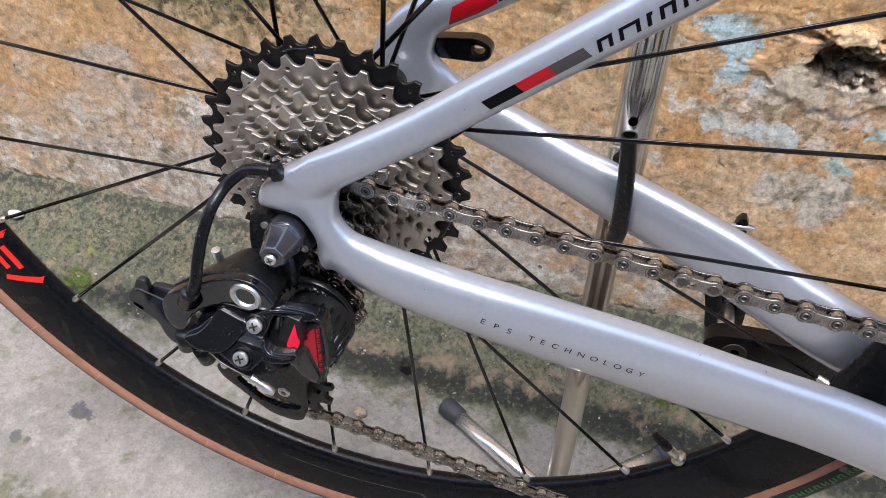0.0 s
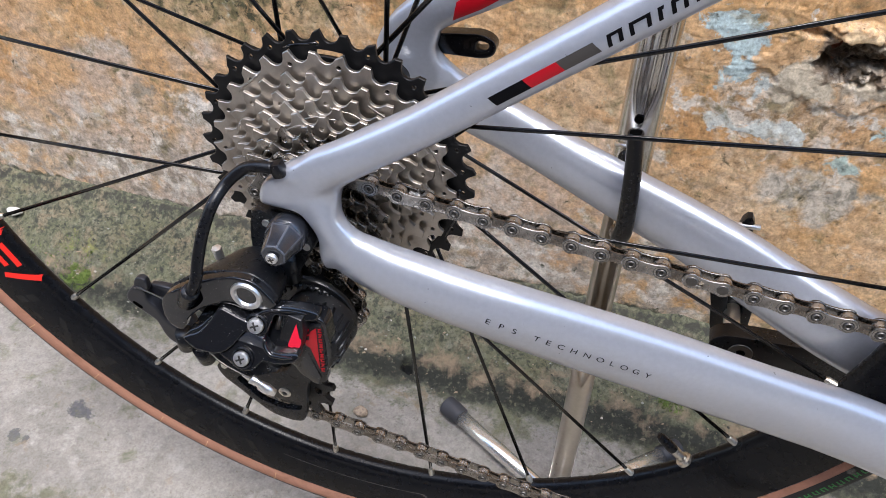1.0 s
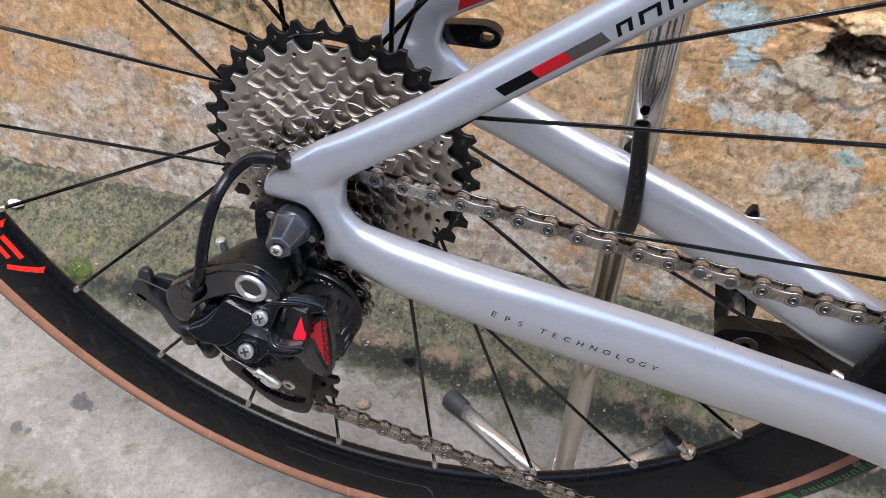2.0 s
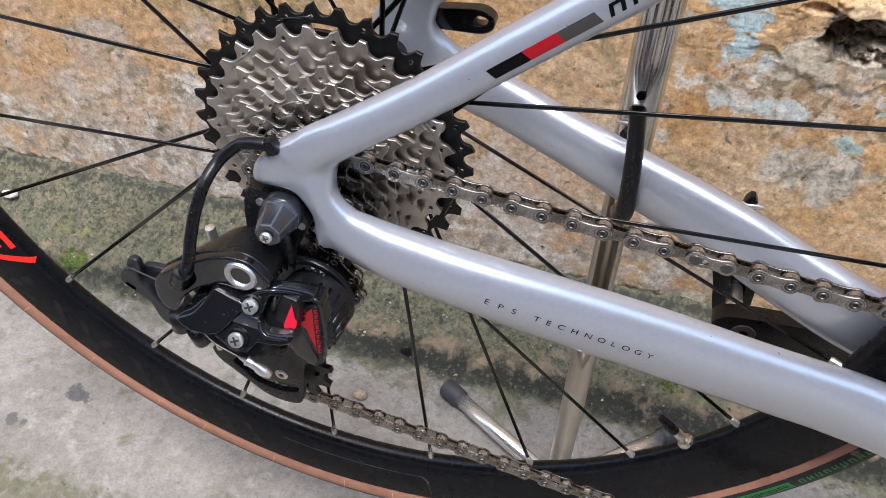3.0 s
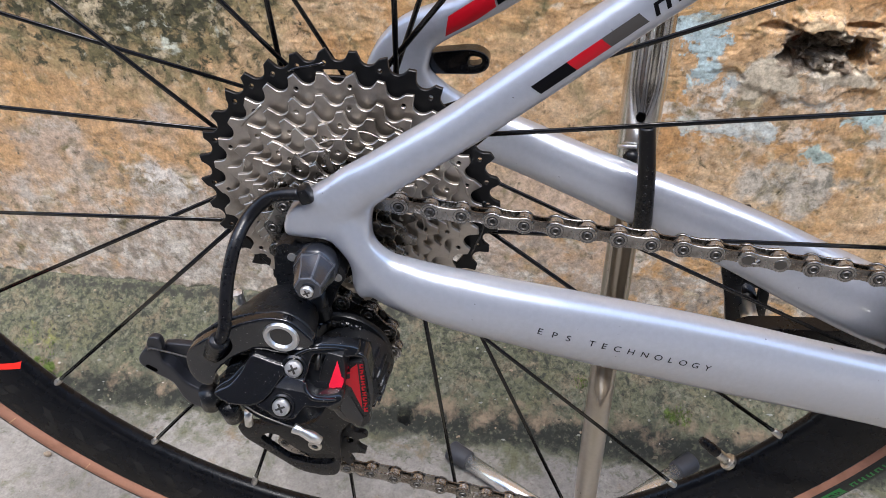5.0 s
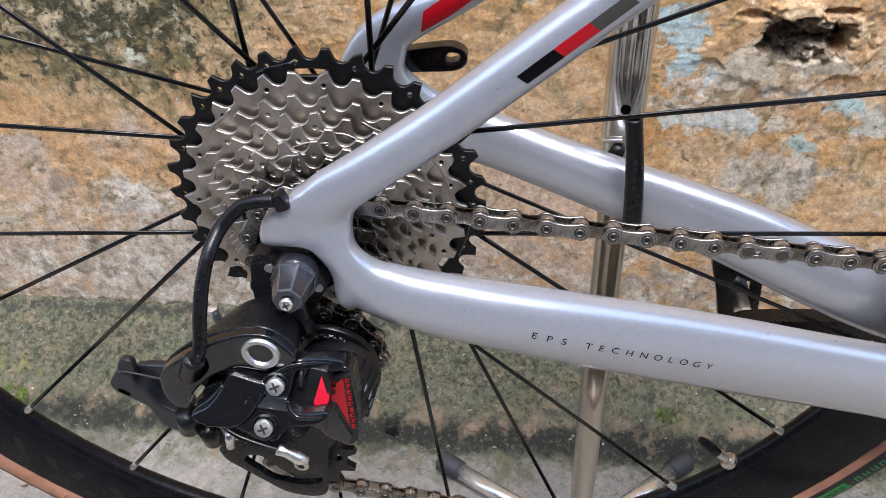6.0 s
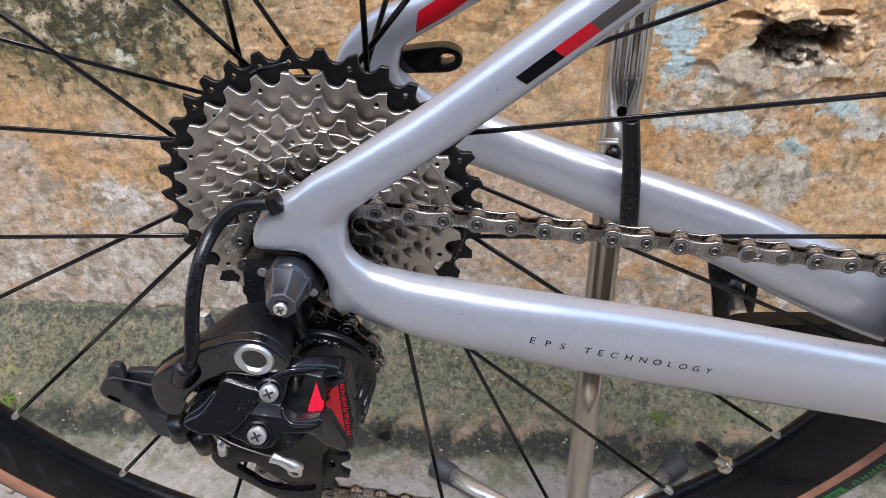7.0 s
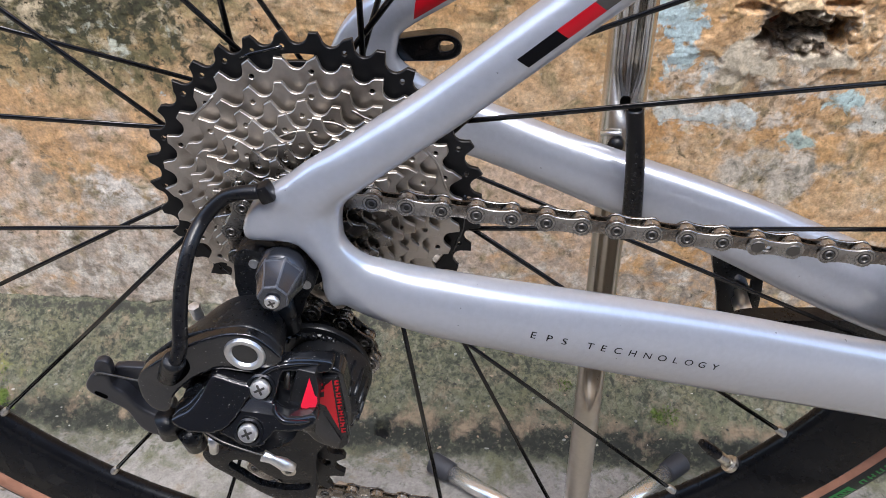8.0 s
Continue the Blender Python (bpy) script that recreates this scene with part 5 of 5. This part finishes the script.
def film(name, pts, y, mat, label="", slope=0.0):
    bm = plate(pts, y - 0.12, y, (), 0, lambda x, d, z: W(x, d + slope * z, z))
    return part(name, bm, mat, derailleur, label, False)


film("print_wedge", [(12.4, -26.6), (7.6, -41.0), (11.6, -42.4), (12.6, -42.7), (14.3, -37.7), (14.4, -35.6), (13.6, -34.8)], -102.35, M_RED, "bright red wedge", 0.1)
film("print_wedge", [(15.6, -36.6), (18.7, -33.3), (19.0, -60.5), (15.0, -47.3), (12.9, -46.2), (12.9, -43.0), (14.9, -42.4), (15.1, -40.6)], -99.35, M_DARKRED, "red wedge")
for x0, z0 in ((14.2, -35.4), (14.6, -38.4)):
    film("print_bar", [(x0 - 1.0, z0 - 0.6), (x0 + 1.0, z0 + 0.4), (x0 + 1.0, z0 - 0.6), (x0 - 1.0, z0 - 1.6)], -99.5, M_DARKRED, "red bar")
for k in range(9):
    z, x0 = -33.4 - 3.3 * k, 19.5 + 0.02 * k
    for dz, w0, w1 in ((0.0, 0.0, 1.8), (-0.9, 0.6 * (k % 2), 0.7 + 0.6 * (k % 2)), (-1.7, 0.0, (1.8, 1.1, 1.8)[k % 3])):
        film("print_stroke", [(x0 + w0, z + dz + 0.25 * w0), (x0 + w1, z + dz + 0.25 * w1), (x0 + w1, z + dz - 0.62 + 0.25 * w1), (x0 + w0, z + dz - 0.62 + 0.25 * w0)], -99.4, M_DARKRED, "red stroke of the print")
# spring drum and cage
bm = bmesh.new()
lathe(bm, [(0.0, 0.0985), (0.010, 0.0985), (0.0140, 0.0965), (0.0158, 0.092), (0.0166, 0.080), (0.0178, 0.077), (0.0178, 0.0745), (0.0, 0.0745)], W(10.5, 0, -54.5), (0, -1, 0), 48)
part("spring_drum", bm, M_BLACK, derailleur, "ribbed black spring drum")
for k in range(9):
    bm = bmesh.new()
    a = radians(-60 + 17 * k)
    p, q = (10.5 + 16.5 * math.cos(a), -54.5 + 16.5 * math.sin(a)), (10.5 + 15.8 * math.cos(a), -54.5 + 15.8 * math.sin(a))
    tube(bm, [W(p[0], -79, p[1]), W(q[0], -93, q[1])], 0.0009, 6)
    part("drum_rib", bm, M_BLACK, derailleur)
bm = bmesh.new()
lathe(bm, [(0.0130, 0.0735), (0.0215, 0.0735), (0.0222, 0.0725), (0.0222, 0.0712), (0.0130, 0.0705)], W(GP[0], 0, GP[1]), (0, -1, 0), 56, True)
lathe(bm, [(0.0165, 0.0733), (0.0172, 0.0742), (0.0182, 0.0742), (0.0188, 0.0733)], W(GP[0], 0, GP[1]), (0, -1, 0), 56, True)
part("upper_cage_ring", bm, M_BLACK, derailleur, "black cage ring round the guide pulley")


# added blocks stand in for pulley teeth and links seen through the ring
for k in range(12):
    a = radians(8 + 13 * k)
    bm = bmesh.new()
    bmesh.ops.create_cube(bm, size=1.0, matrix=Matrix.Translation(W(GP[0] + 18.2 * math.cos(a), -74.6, GP[1] + 18.2 * math.sin(a))) @ Matrix.Rotation(-a + 0.5, 4, "Y") @ Matrix.Diagonal((0.0022, 0.0024, 0.0026, 1)))
    bmesh.ops.bevel(bm, geom=bm.edges[:], offset=0.0004, segments=1, affect="EDGES")
    part("stand_in_tooth", bm, M_BLACK, derailleur)


def pulley(name, c, n, label):
    rp = 12.7 / 2 / math.sin(math.pi / n)
    holes = [circle(0, 0, 3.5, 16)]
    for k in range(6):
        a = k * math.pi / 3
        holes.append(circle((rp - 8) * math.cos(a), (rp - 8) * math.sin(a), 2.2, 10))
    pl = lambda x, y, z: W(x + c[0], y, z + c[1])
    bm = plate(cog_outline(n, 0.2), -66.0, -63.0, holes, 0.3, pl, None, 1)
    return part(name, bm, M_BLACK, derailleur, label, True, 25)


pulley("guide_pulley", GP, 11, "black toothed guide pulley")
pulley("tension_pulley", TP, 11, "black toothed tension pulley")
CAGE = [(-53.3, -111.5), (-52, -108.6), (-49.3, -107.8), (-40, -107), (-32.6, -106.4), (-24, -105), (-17, -103), (-10, -97), (-2, -78), (6, -72), (13, -76), (10, -90), (3, -101), (-0.5, -107.7), (-2.4, -125.6), (-4.0, -137.4), (-8.6, -141.3), (-16.4, -141.7), (-25.5, -139.2), (-35.5, -131.3), (-43.9, -124.2), (-50.7, -118.1)]
bm = plate(round_outline(CAGE, 4), -76.5, -73, [round_outline([(-42.5, -117.5), (-38.5, -113.2), (-32.5, -114), (-28, -119.5), (-23.5, -123.6), (-16.7, -125.6), (-7.5, -124.2), (-5.4, -126.6), (-6.7, -131.0), (-15.6, -133.2), (-23.2, -132.4), (-30.7, -129.9), (-36.2, -124.4)], 3)], 0.7, None, None, 2)
part("outer_cage", bm, M_BLACK, derailleur, "black outer cage plate with a slot")
bm = plate(round_outline([(-2, -76), (8, -70), (14, -78), (6, -104), (0, -122), (-4, -136), (-14, -139), (-24, -134), (-28, -122), (-20, -106), (-10, -96)], 4), -58, -56, (), 0.5)
part("inner_cage", bm, M_BLACK, derailleur)
bm = bmesh.new()
lathe(bm, [(0.0, 0.0), (0.0036, 0.0), (0.0036, 0.0008), (0.0028, 0.0014), (0.0016, 0.0014), (0.0015, 0.0004), (0.0, 0.0004)], W(-14.5, -76, -118.5), (0, -1, 0), 20)
part("pulley_bolt", bm, M_NIPPLE, derailleur, "brass-toned pulley bolt")
bm = bmesh.new()
tube(bm, [W(-43, -84, -98), W(-41, -86, -87)], 0.0021, 12)
part("stop_pin", bm, M_SCREW, derailleur)
bm = bmesh.new()
tube(bm, [W(-41, -99, -75), W(-41, -102, -64)], 0.0045, 14)
part("stop_screw_seat", bm, M_BLACK, derailleur)
bm = bmesh.new()
tube(bm, [W(-49, -101, -66), W(-47.5, -103, -55)], 0.0046, 16)
part("stop_screw_seat", bm, M_BLACK, derailleur)
# cable anchor lever
LEVER = [(-83.1, -50.0), (-79.7, -44.6), (-76.3, -42.5), (-73.3, -42.4), (-72.0, -44.4), (-71.5, -49.4), (-67.8, -53.2), (-65.3, -58.6), (-62.5, -62.4), (-57.3, -65.6), (-52.4, -68.0), (-50.9, -71.3), (-52.4, -75.9), (-55.3, -78.0), (-60.6, -77.7), (-64.8, -75.3), (-67.2, -71.3), (-68.7, -65.9), (-70.2, -62.7), (-74.6, -59.7), (-79.0, -56.8), (-82.4, -53.8)]
moulded("cable_lever", [(round_outline(LEVER, 3), -94, -87, None)], M_LEVER, derailleur, "dark grey cable lever", 0.0006, 8)
# the slot is only its shade, a black inlay on the face
bm = plate(slot(-79.0, -53.6, -76.2, -55.4, 1.1, 5), -94.15, -93.6, ())
part("lever_slot_shade", bm, M_HOLLOWSHADE, derailleur, "black inlay painting the shade of the lever's slot")
moulded("lever_web", [(round_outline([(-73, -45.4), (-62, -44.5), (-56, -45), (-55, -53), (-54, -60), (-52, -67.6), (-60, -65.5), (-66.5, -61.3), (-69, -55.8), (-73, -51.9)], 3), -88, -84, None)], M_LEVER, derailleur, "dark web behind the lever", 0.0007, 4)
moulded("lever_tip", [(round_outline([(-77.7, -41.6), (-76.1, -37.5), (-73.3, -36.4), (-70.8, -37.4), (-70.3, -41.1), (-71.3, -45.0), (-74.1, -45.4), (-76.5, -44.1)], 3), -93, -89.5, None)], M_LEVER, derailleur, "", 0.0005, 6)
bm = bmesh.new()
tube(bm, [W(*p) for p in spline([(-76.6, -94.2, -42.8), (-74, -95, -41.0), (-66, -97, -40.0), (-56, -100, -38.6), (-48, -102, -37)], 4)], 0.00042, 8)
part("inner_cable", bm, M_PIN, derailleur, "bare steel cable")
bm = bmesh.new()
tube(bm, [W(*p) for p in spline([(-24, -119, -43), (-17, -122, -44), (-8, -122.5, -47.5), (-3, -122, -50)], 5)], 0.00038, 8)
part("inner_cable", bm, M_PIN, derailleur)
bm = bmesh.new()
tube(bm, [W(-3.5, -122, -50), W(-0.5, -122, -51.8), W(3.5, -122, -54.2), W(7, -121.5, -56.6)], [(0.0021, 0.0025), (0.0013, 0.0022), (0.0024, 0.0026), (0.0016, 0.0017)], 12)
part("cable_end_cap", bm, M_SCREW, derailleur, "crimped silver cable end")

# ---- far side: axle lever, crank and pedal ----
axle_lever = bmesh.new()
plate(round_outline([(8, 12), (22, 12.5), (36, 13), (48, 14), (53.5, 18), (53, 24), (46, 27.5), (34, 26.5), (18, 24), (6, 22)], 4), 78, 86, [round_outline([(43, 18.5), (49, 19.5), (49.5, 23), (44, 23.5)], 3)], 1.6, None, axle_lever, 3)
part("axle_lever", axle_lever, M_GLOSS, bike, "black thru-axle lever with an eye")
bm = bmesh.new()
lathe(bm, [(0.0, 0.060), (0.008, 0.060), (0.008, 0.080), (0.006, 0.0815), (0.0, 0.0815)], W(0, 0, 0), (0, 1, 0), 24)
part("thru_axle", bm, M_GLOSS, bike)
crank = plate(round_outline([(212, -148), (222, -162), (240, -166), (300, -160), (410, -152), (432, -132), (410, -112), (330, -128), (260, -134), (232, -136), (218, -139)], 4), 62, 74, [circle(232, -150, 3.2, 6)], 2.5, None, None, 3)
crank = part("crank_arm", crank, M_BLACK, bike, "black far-side crank arm")
bm = bmesh.new()
lathe(bm, [(0.0032, 0.0615), (0.0075, 0.0615), (0.0085, 0.063), (0.0032, 0.064)], W(232, 0, -150), (0, 1, 0), 24, True)
part("pedal_socket", bm, M_PIN, crank, "worn metal hex socket")
bm = bmesh.new()
tube(bm, [W(226, 70, -148.5), W(226, 100, -148.5)], 0.0054, 18, 2, (0, 0, 1))
part("pedal_spindle", bm, M_SCREW, crank, "bright steel pedal spindle")
bm = bmesh.new()
tube(bm, [W(226, 100, -148.5), W(226, 150, -148.5)], 0.0075, 18, 2, (0, 0, 1))
part("pedal_axle", bm, M_BLACK, crank)
bm = plate(round_outline([(203, -112), (216, -116), (229, -119), (236, -127), (238.5, -168), (233, -168), (231, -136), (227, -131.5), (219, -131), (227, -168), (217, -168), (211, -144)], 3), 95, 101, (), 1.2)
part("pedal_cage", bm, M_BLACK, crank, "black arched pedal cage")
bm = plate(round_outline([(221, -146), (231, -146), (230, -110), (222, -110)], 3), 146, 153, (), 1.5)
part("pedal_cage", bm, M_BLACK, crank, "black pedal cage")
bm = bmesh.new()
tube(bm, [W(218, 147, -114.4), W(234.5, 147, -113)], 0.0021, 10)
part("pedal_pin", bm, M_SCREW, crank)

# ---- bike stand ----
stand = empty("bike_stand", "chrome bike stand with splayed legs and a rubber-sleeved hook", "bike stand")
G = (GROUND_Z - ZA) * 1000
foot_xy, top_xy = (143.5, 99.0), (138.6, 92.8)


def on_pole(z):
    k = (z - G) / -G
    return (foot_xy[0] + (top_xy[0] - foot_xy[0]) * k, foot_xy[1] + (top_xy[1] - foot_xy[1]) * k, z)


def dented_tube(name, z0, z1, r, dents, label):
    """A tube with long dents pressed into its near side: (low, high, depth, half width, steepness), pointed where low or high lies inside the tube."""
    bm = bmesh.new()
    zs = np.arange(z0, z1 + 0.1, 2.0)
    segs = 96
    rings = []
    for z in zs:
        c = on_pole(z)
        ring = []
        for k in range(segs):
            a = 2 * math.pi * k / segs
            x, y = r * math.sin(a), -r * math.cos(a)
            for lo, hi, dep, hw, power in dents:
                e = smooth01((z - lo) / 26) * smooth01((hi - z) / 26)
                if y < 0 and e > 0:
                    y += dep * e * math.exp(-abs(x / (hw * (0.2 + 0.8 * e))) ** power)
            ring.append(bm.verts.new(W(c[0] + x, c[1] + y, z)))
        rings.append(ring)
    for i in range(len(zs) - 1):
        for k in range(segs):
            bm.faces.new((rings[i][k], rings[i][(k + 1) % segs], rings[i + 1][(k + 1) % segs], rings[i + 1][k]))
    bm.faces.new(rings[0][::-1])
    bm.faces.new(rings[-1])
    bmesh.ops.recalc_face_normals(bm, faces=bm.faces)
    return part(name, bm, M_POLE if name == "pole" else M_CHROME, stand, label)


dented_tube("pole", G + 20, -60, 9.3, [(-250, -30, 16.0, 4.4, 4)], "stained chrome tube")
dented_tube("outer_tube", -74, 268, 11.6, [(-14, 300, 5.0, 4.6, 2)], "polished chrome outer tube with a pressed groove")
bm = bmesh.new()
c = on_pole(-8)
# no hole is cut: a black disc paints its shade
lathe(bm, [(0.0, 0.0), (0.0026, 0.0), (0.0026, 0.0012), (0.0, 0.0012)], W(c[0] - 1, c[1] - 11.0, -8), (0, -1, 0), 16)
part("pin_hole_shade", bm, M_HOLLOWSHADE, stand, "black disc standing in for the shade of a drilled hole")
# J-shaped hook: out of the pole below the stay, under it, then up on the wheel's side
c = on_pole(-76)
rod = [c, (c[0] + 1, 72, -76), (141, 58, -71), (141.8, 49, -66), (142.4, 43.5, -58), (142, 42, -45), (141, 42, -28)]
bm = bmesh.new()
tube(bm, [W(*p) for p in spline(rod, 6)], 0.0036, 14, 2, (1, 0, 0))
part("hook_rod", bm, M_CHROME, stand, "bent chrome rod")
bm = bmesh.new()
sl = spline([(140.6, 56, -69), (141.6, 47, -64.5), (142.6, 42.6, -56), (142.2, 42, -42), (140.6, 42, -21), (138.6, 42, -5), (137.0, 42, 7.5)], 6)
tube(bm, [W(*p) for p in sl], [((5.6 - 1.4 * i / len(sl)) / 1000,) * 2 for i in range(len(sl))], 20, 2, (1, 0, 0), True)
lathe(bm, [(0.0030, -0.004), (0.0030, 0.0), (0.0037, 0.0007), (0.0043, 0.0), (0.0043, -0.004)], W(137.0, 42, 7.5), (-0.1, 0, 1), 20, True)
sleeve = part("rubber_sleeve", bm, M_RUBBER, stand, "black rubber sleeve")
# capped end: a black disc stands for the shaded bore
bm = bmesh.new()
lathe(bm, [(0.0, 0.0), (0.0031, 0.0), (0.0031, 0.00035), (0.0, 0.00035)], W(137.0, 42, 7.5), (-0.1, 0, 1), 20)
part("sleeve_bore_shade", bm, M_HOLLOWSHADE, sleeve, "black disc painting the shade inside the open end")
for k in range(6):
    z = -14 - 5.2 * k
    bm = bmesh.new()
    bmesh.ops.create_cube(bm, size=1.0, matrix=Matrix.Translation(W(139.9 - 0.06 * (z + 14) * 0.9, 37.2 - 0.012 * (-z), z)) @ Matrix.Diagonal((0.0012, 0.0007, 0.0022, 1)))
    bmesh.ops.bevel(bm, geom=bm.edges[:], offset=0.00025, segments=1, affect="EDGES")
    part("raised_mark", bm, M_RUBBER, sleeve, "moulded mark")
bm = bmesh.new()
c = on_pole(-30)
tube(bm, [W(*p) for p in spline([(c[0] - 11, c[1] - 8, -29), (c[0] - 7, c[1] - 11.5, -27), (c[0] - 1, c[1] - 13, -26)], 5)], (0.0013, 0.0008), 10, 2, (0, 0, 1))
part("clip_spring", bm, M_SCREW, stand, "thin bent spring clip")
bm = bmesh.new()
tube(bm, [W(c[0] - 2, c[1] - 9, -33), W(c[0] - 4, c[1] - 15, -33)], 0.0042, 14)
part("release_button", bm, M_RUBBER, stand, "black release button")
bm = bmesh.new()
lathe(bm, [(0.0, 0.0), (0.016, 0.0), (0.018, 0.003), (0.018, 0.022), (0.012, 0.026), (0.0, 0.026)], W(foot_xy[0], foot_xy[1], G + 6), (0, 0, 1), 28)
part("foot_socket", bm, M_CHROME, stand)
for tip in ((19, 178), (249, 196), (150, -50)):
    a = np.array((foot_xy[0], foot_xy[1], G + 16))
    b = np.array((tip[0], tip[1], G + 10.6))
    d = (b - a) / np.linalg.norm(b - a)
    bm = bmesh.new()
    tube(bm, [W(*(a + d * 10)), W(*(b - d * 4))], 0.0076, 20, 2, (0, 0, 1))
    leg = part("leg", bm, M_LEG, stand, "brushed steel leg")
    bm = bmesh.new()
    tube(bm, [W(*(b - d * 22)), W(*(b - d * 20.5)), W(*(b - d * 1.5)), W(*b), W(*(b + d * 1))], [(0.0086, 0.0086), (0.0094, 0.0094), (0.0102, 0.0102), (0.0099, 0.0099), (0.007, 0.007)], 22, 2, (0, 0, 1))
    part("rubber_foot", bm, M_CAP, leg, "dark grey rubber foot")

# ---- loose bits on the ground ----
def lump(name, x, y, z, sx, sy, sz, mat, label, category, seed=0):
    bm = bmesh.new()
    bmesh.ops.create_icosphere(bm, subdivisions=3, radius=1.0)
    for v in bm.verts:
        k = 1 + 0.28 * noise.noise(v.co * 1.4 + Vector((seed, seed * 2, 0)))
        v.co = Vector((v.co.x * sx * k, v.co.y * sy * k, v.co.z * sz * k))
    ob = part(name, bm, mat, None)
    ob.location = (x, y, z)
    return tagged(ob, label, category)


lump("pebble", -0.063, 0.1475, GROUND_Z + 0.004, 0.0075, 0.006, 0.0048, M_PEBBLE, "small brown pebble on the concrete", "pebble", 2)
lump("plaster_scrap", -0.535, 0.259, -0.005, 0.010, 0.006, 0.004, M_SCRAP, "pale flake of plaster lying on the moss", "plaster flake", 8)
lump("pebble", -0.378, 0.125, GROUND_Z + 0.002, 0.004, 0.003, 0.003, M_PEBBLE, "tiny stone on the concrete", "pebble", 5)
rnd = random.Random(11)


def tufts(name, spots, label):
    me = bpy.data.meshes.new("m")
    verts, faces = [], []
    for cx, cy, rad, n in spots:
        for _ in range(n):
            a, r = rnd.uniform(0, 6.28), rad * math.sqrt(rnd.random())
            x, y = cx + r * math.cos(a) * 1.4, cy + r * math.sin(a) * 0.8
            z = ground_at(x, y)[2] - 0.001
            h, w, b = rnd.uniform(0.002, 0.0045), rnd.uniform(0.0005, 0.001), rnd.uniform(0, 6.28)
            lx, ly = rnd.uniform(-0.003, 0.003), rnd.uniform(-0.003, 0.003)
            k = len(verts)
            verts += [(x - w * math.cos(b), y - w * math.sin(b), z), (x + w * math.cos(b), y + w * math.sin(b), z), (x + lx, y + ly, z + h)]
            faces.append((k, k + 1, k + 2))
    me.from_pydata(verts, [], faces)
    me.materials.append(M_MOSS)
    return tagged(new(name, me), label, "moss", "", "stuff")


tufts("moss_tufts", [(-0.433, 0.216, 0.014, 500), (-0.446, 0.236, 0.02, 160), (0.236, 0.234, 0.010, 300), (0.14, 0.251, 0.006, 100), (-0.49, 0.222, 0.02, 200)], "bright green moss on the damp plinth")


def grit(name, count, label):
    """Small stones and crumbs pressed into the moss."""
    rg = random.Random(23)
    verts, faces = [], []
    for _ in range(count):
        x, y = rg.uniform(-0.6, 0.35), rg.uniform(0.198, 0.292)
        z = ground_at(x, y)[2]
        r = 0.0006 + 0.0016 * rg.random() ** 3
        sx, sy, sz, a = rg.uniform(0.8, 1.7), rg.uniform(0.7, 1.1), rg.uniform(0.4, 0.7), rg.uniform(0, 3.14)
        k = len(verts)
        for v in ((1, 0, 0), (0, 1, 0), (-1, 0, 0), (0, -1, 0), (0.2, 0.1, 1), (0.6, 0.6, 0.5), (-0.6, 0.5, 0.6), (-0.5, -0.6, 0.5), (0.6, -0.6, 0.5)):
            px_, py_ = v[0] * sx * r * rg.uniform(0.8, 1.2), v[1] * sy * r * rg.uniform(0.8, 1.2)
            verts.append((x + px_ * math.cos(a) - py_ * math.sin(a), y + px_ * math.sin(a) + py_ * math.cos(a), z - 0.0003 + v[2] * sz * r))
        for f in ((0, 5, 8), (0, 1, 5), (1, 6, 5), (1, 2, 6), (2, 7, 6), (2, 3, 7), (3, 8, 7), (3, 0, 8), (4, 5, 6), (4, 6, 7), (4, 7, 8), (4, 8, 5)):
            faces.append(tuple(k + q for q in f))
    me = bpy.data.meshes.new("m")
    me.from_pydata(verts, [], faces)
    me.materials.append(M_GRIT)
    return tagged(new(name, me), label, "grit", "", "stuff")


M_GRIT = material("grit_crumbs", (0.2, 0.16, 0.11), 0.85, 0.0, 0.0, None, 0.25, 600, 0.2, 900)
nt = M_GRIT.node_tree
geo = nt.nodes.new("ShaderNodeNewGeometry")
ramp = nt.nodes.new("ShaderNodeValToRGB")
ramp.color_ramp.interpolation = "CONSTANT"
for pos, c in ((0.0, (0.03, 0.028, 0.02, 1)), (0.35, (0.12, 0.105, 0.07, 1)), (0.6, (0.24, 0.18, 0.12, 1)), (0.8, (0.20, 0.20, 0.17, 1)), (0.97, (0.36, 0.33, 0.28, 1))):
    el = ramp.color_ramp.elements[0] if pos == 0 else ramp.color_ramp.elements.new(pos)
    el.color = c
nt.links.new(geo.outputs["Random Per Island"], ramp.inputs[0])
nt.links.new(ramp.outputs[0], nt.nodes["Principled BSDF"].inputs["Base Color"])
grit("moss_grit", 800, "crumbs of grit and small stones in the moss")
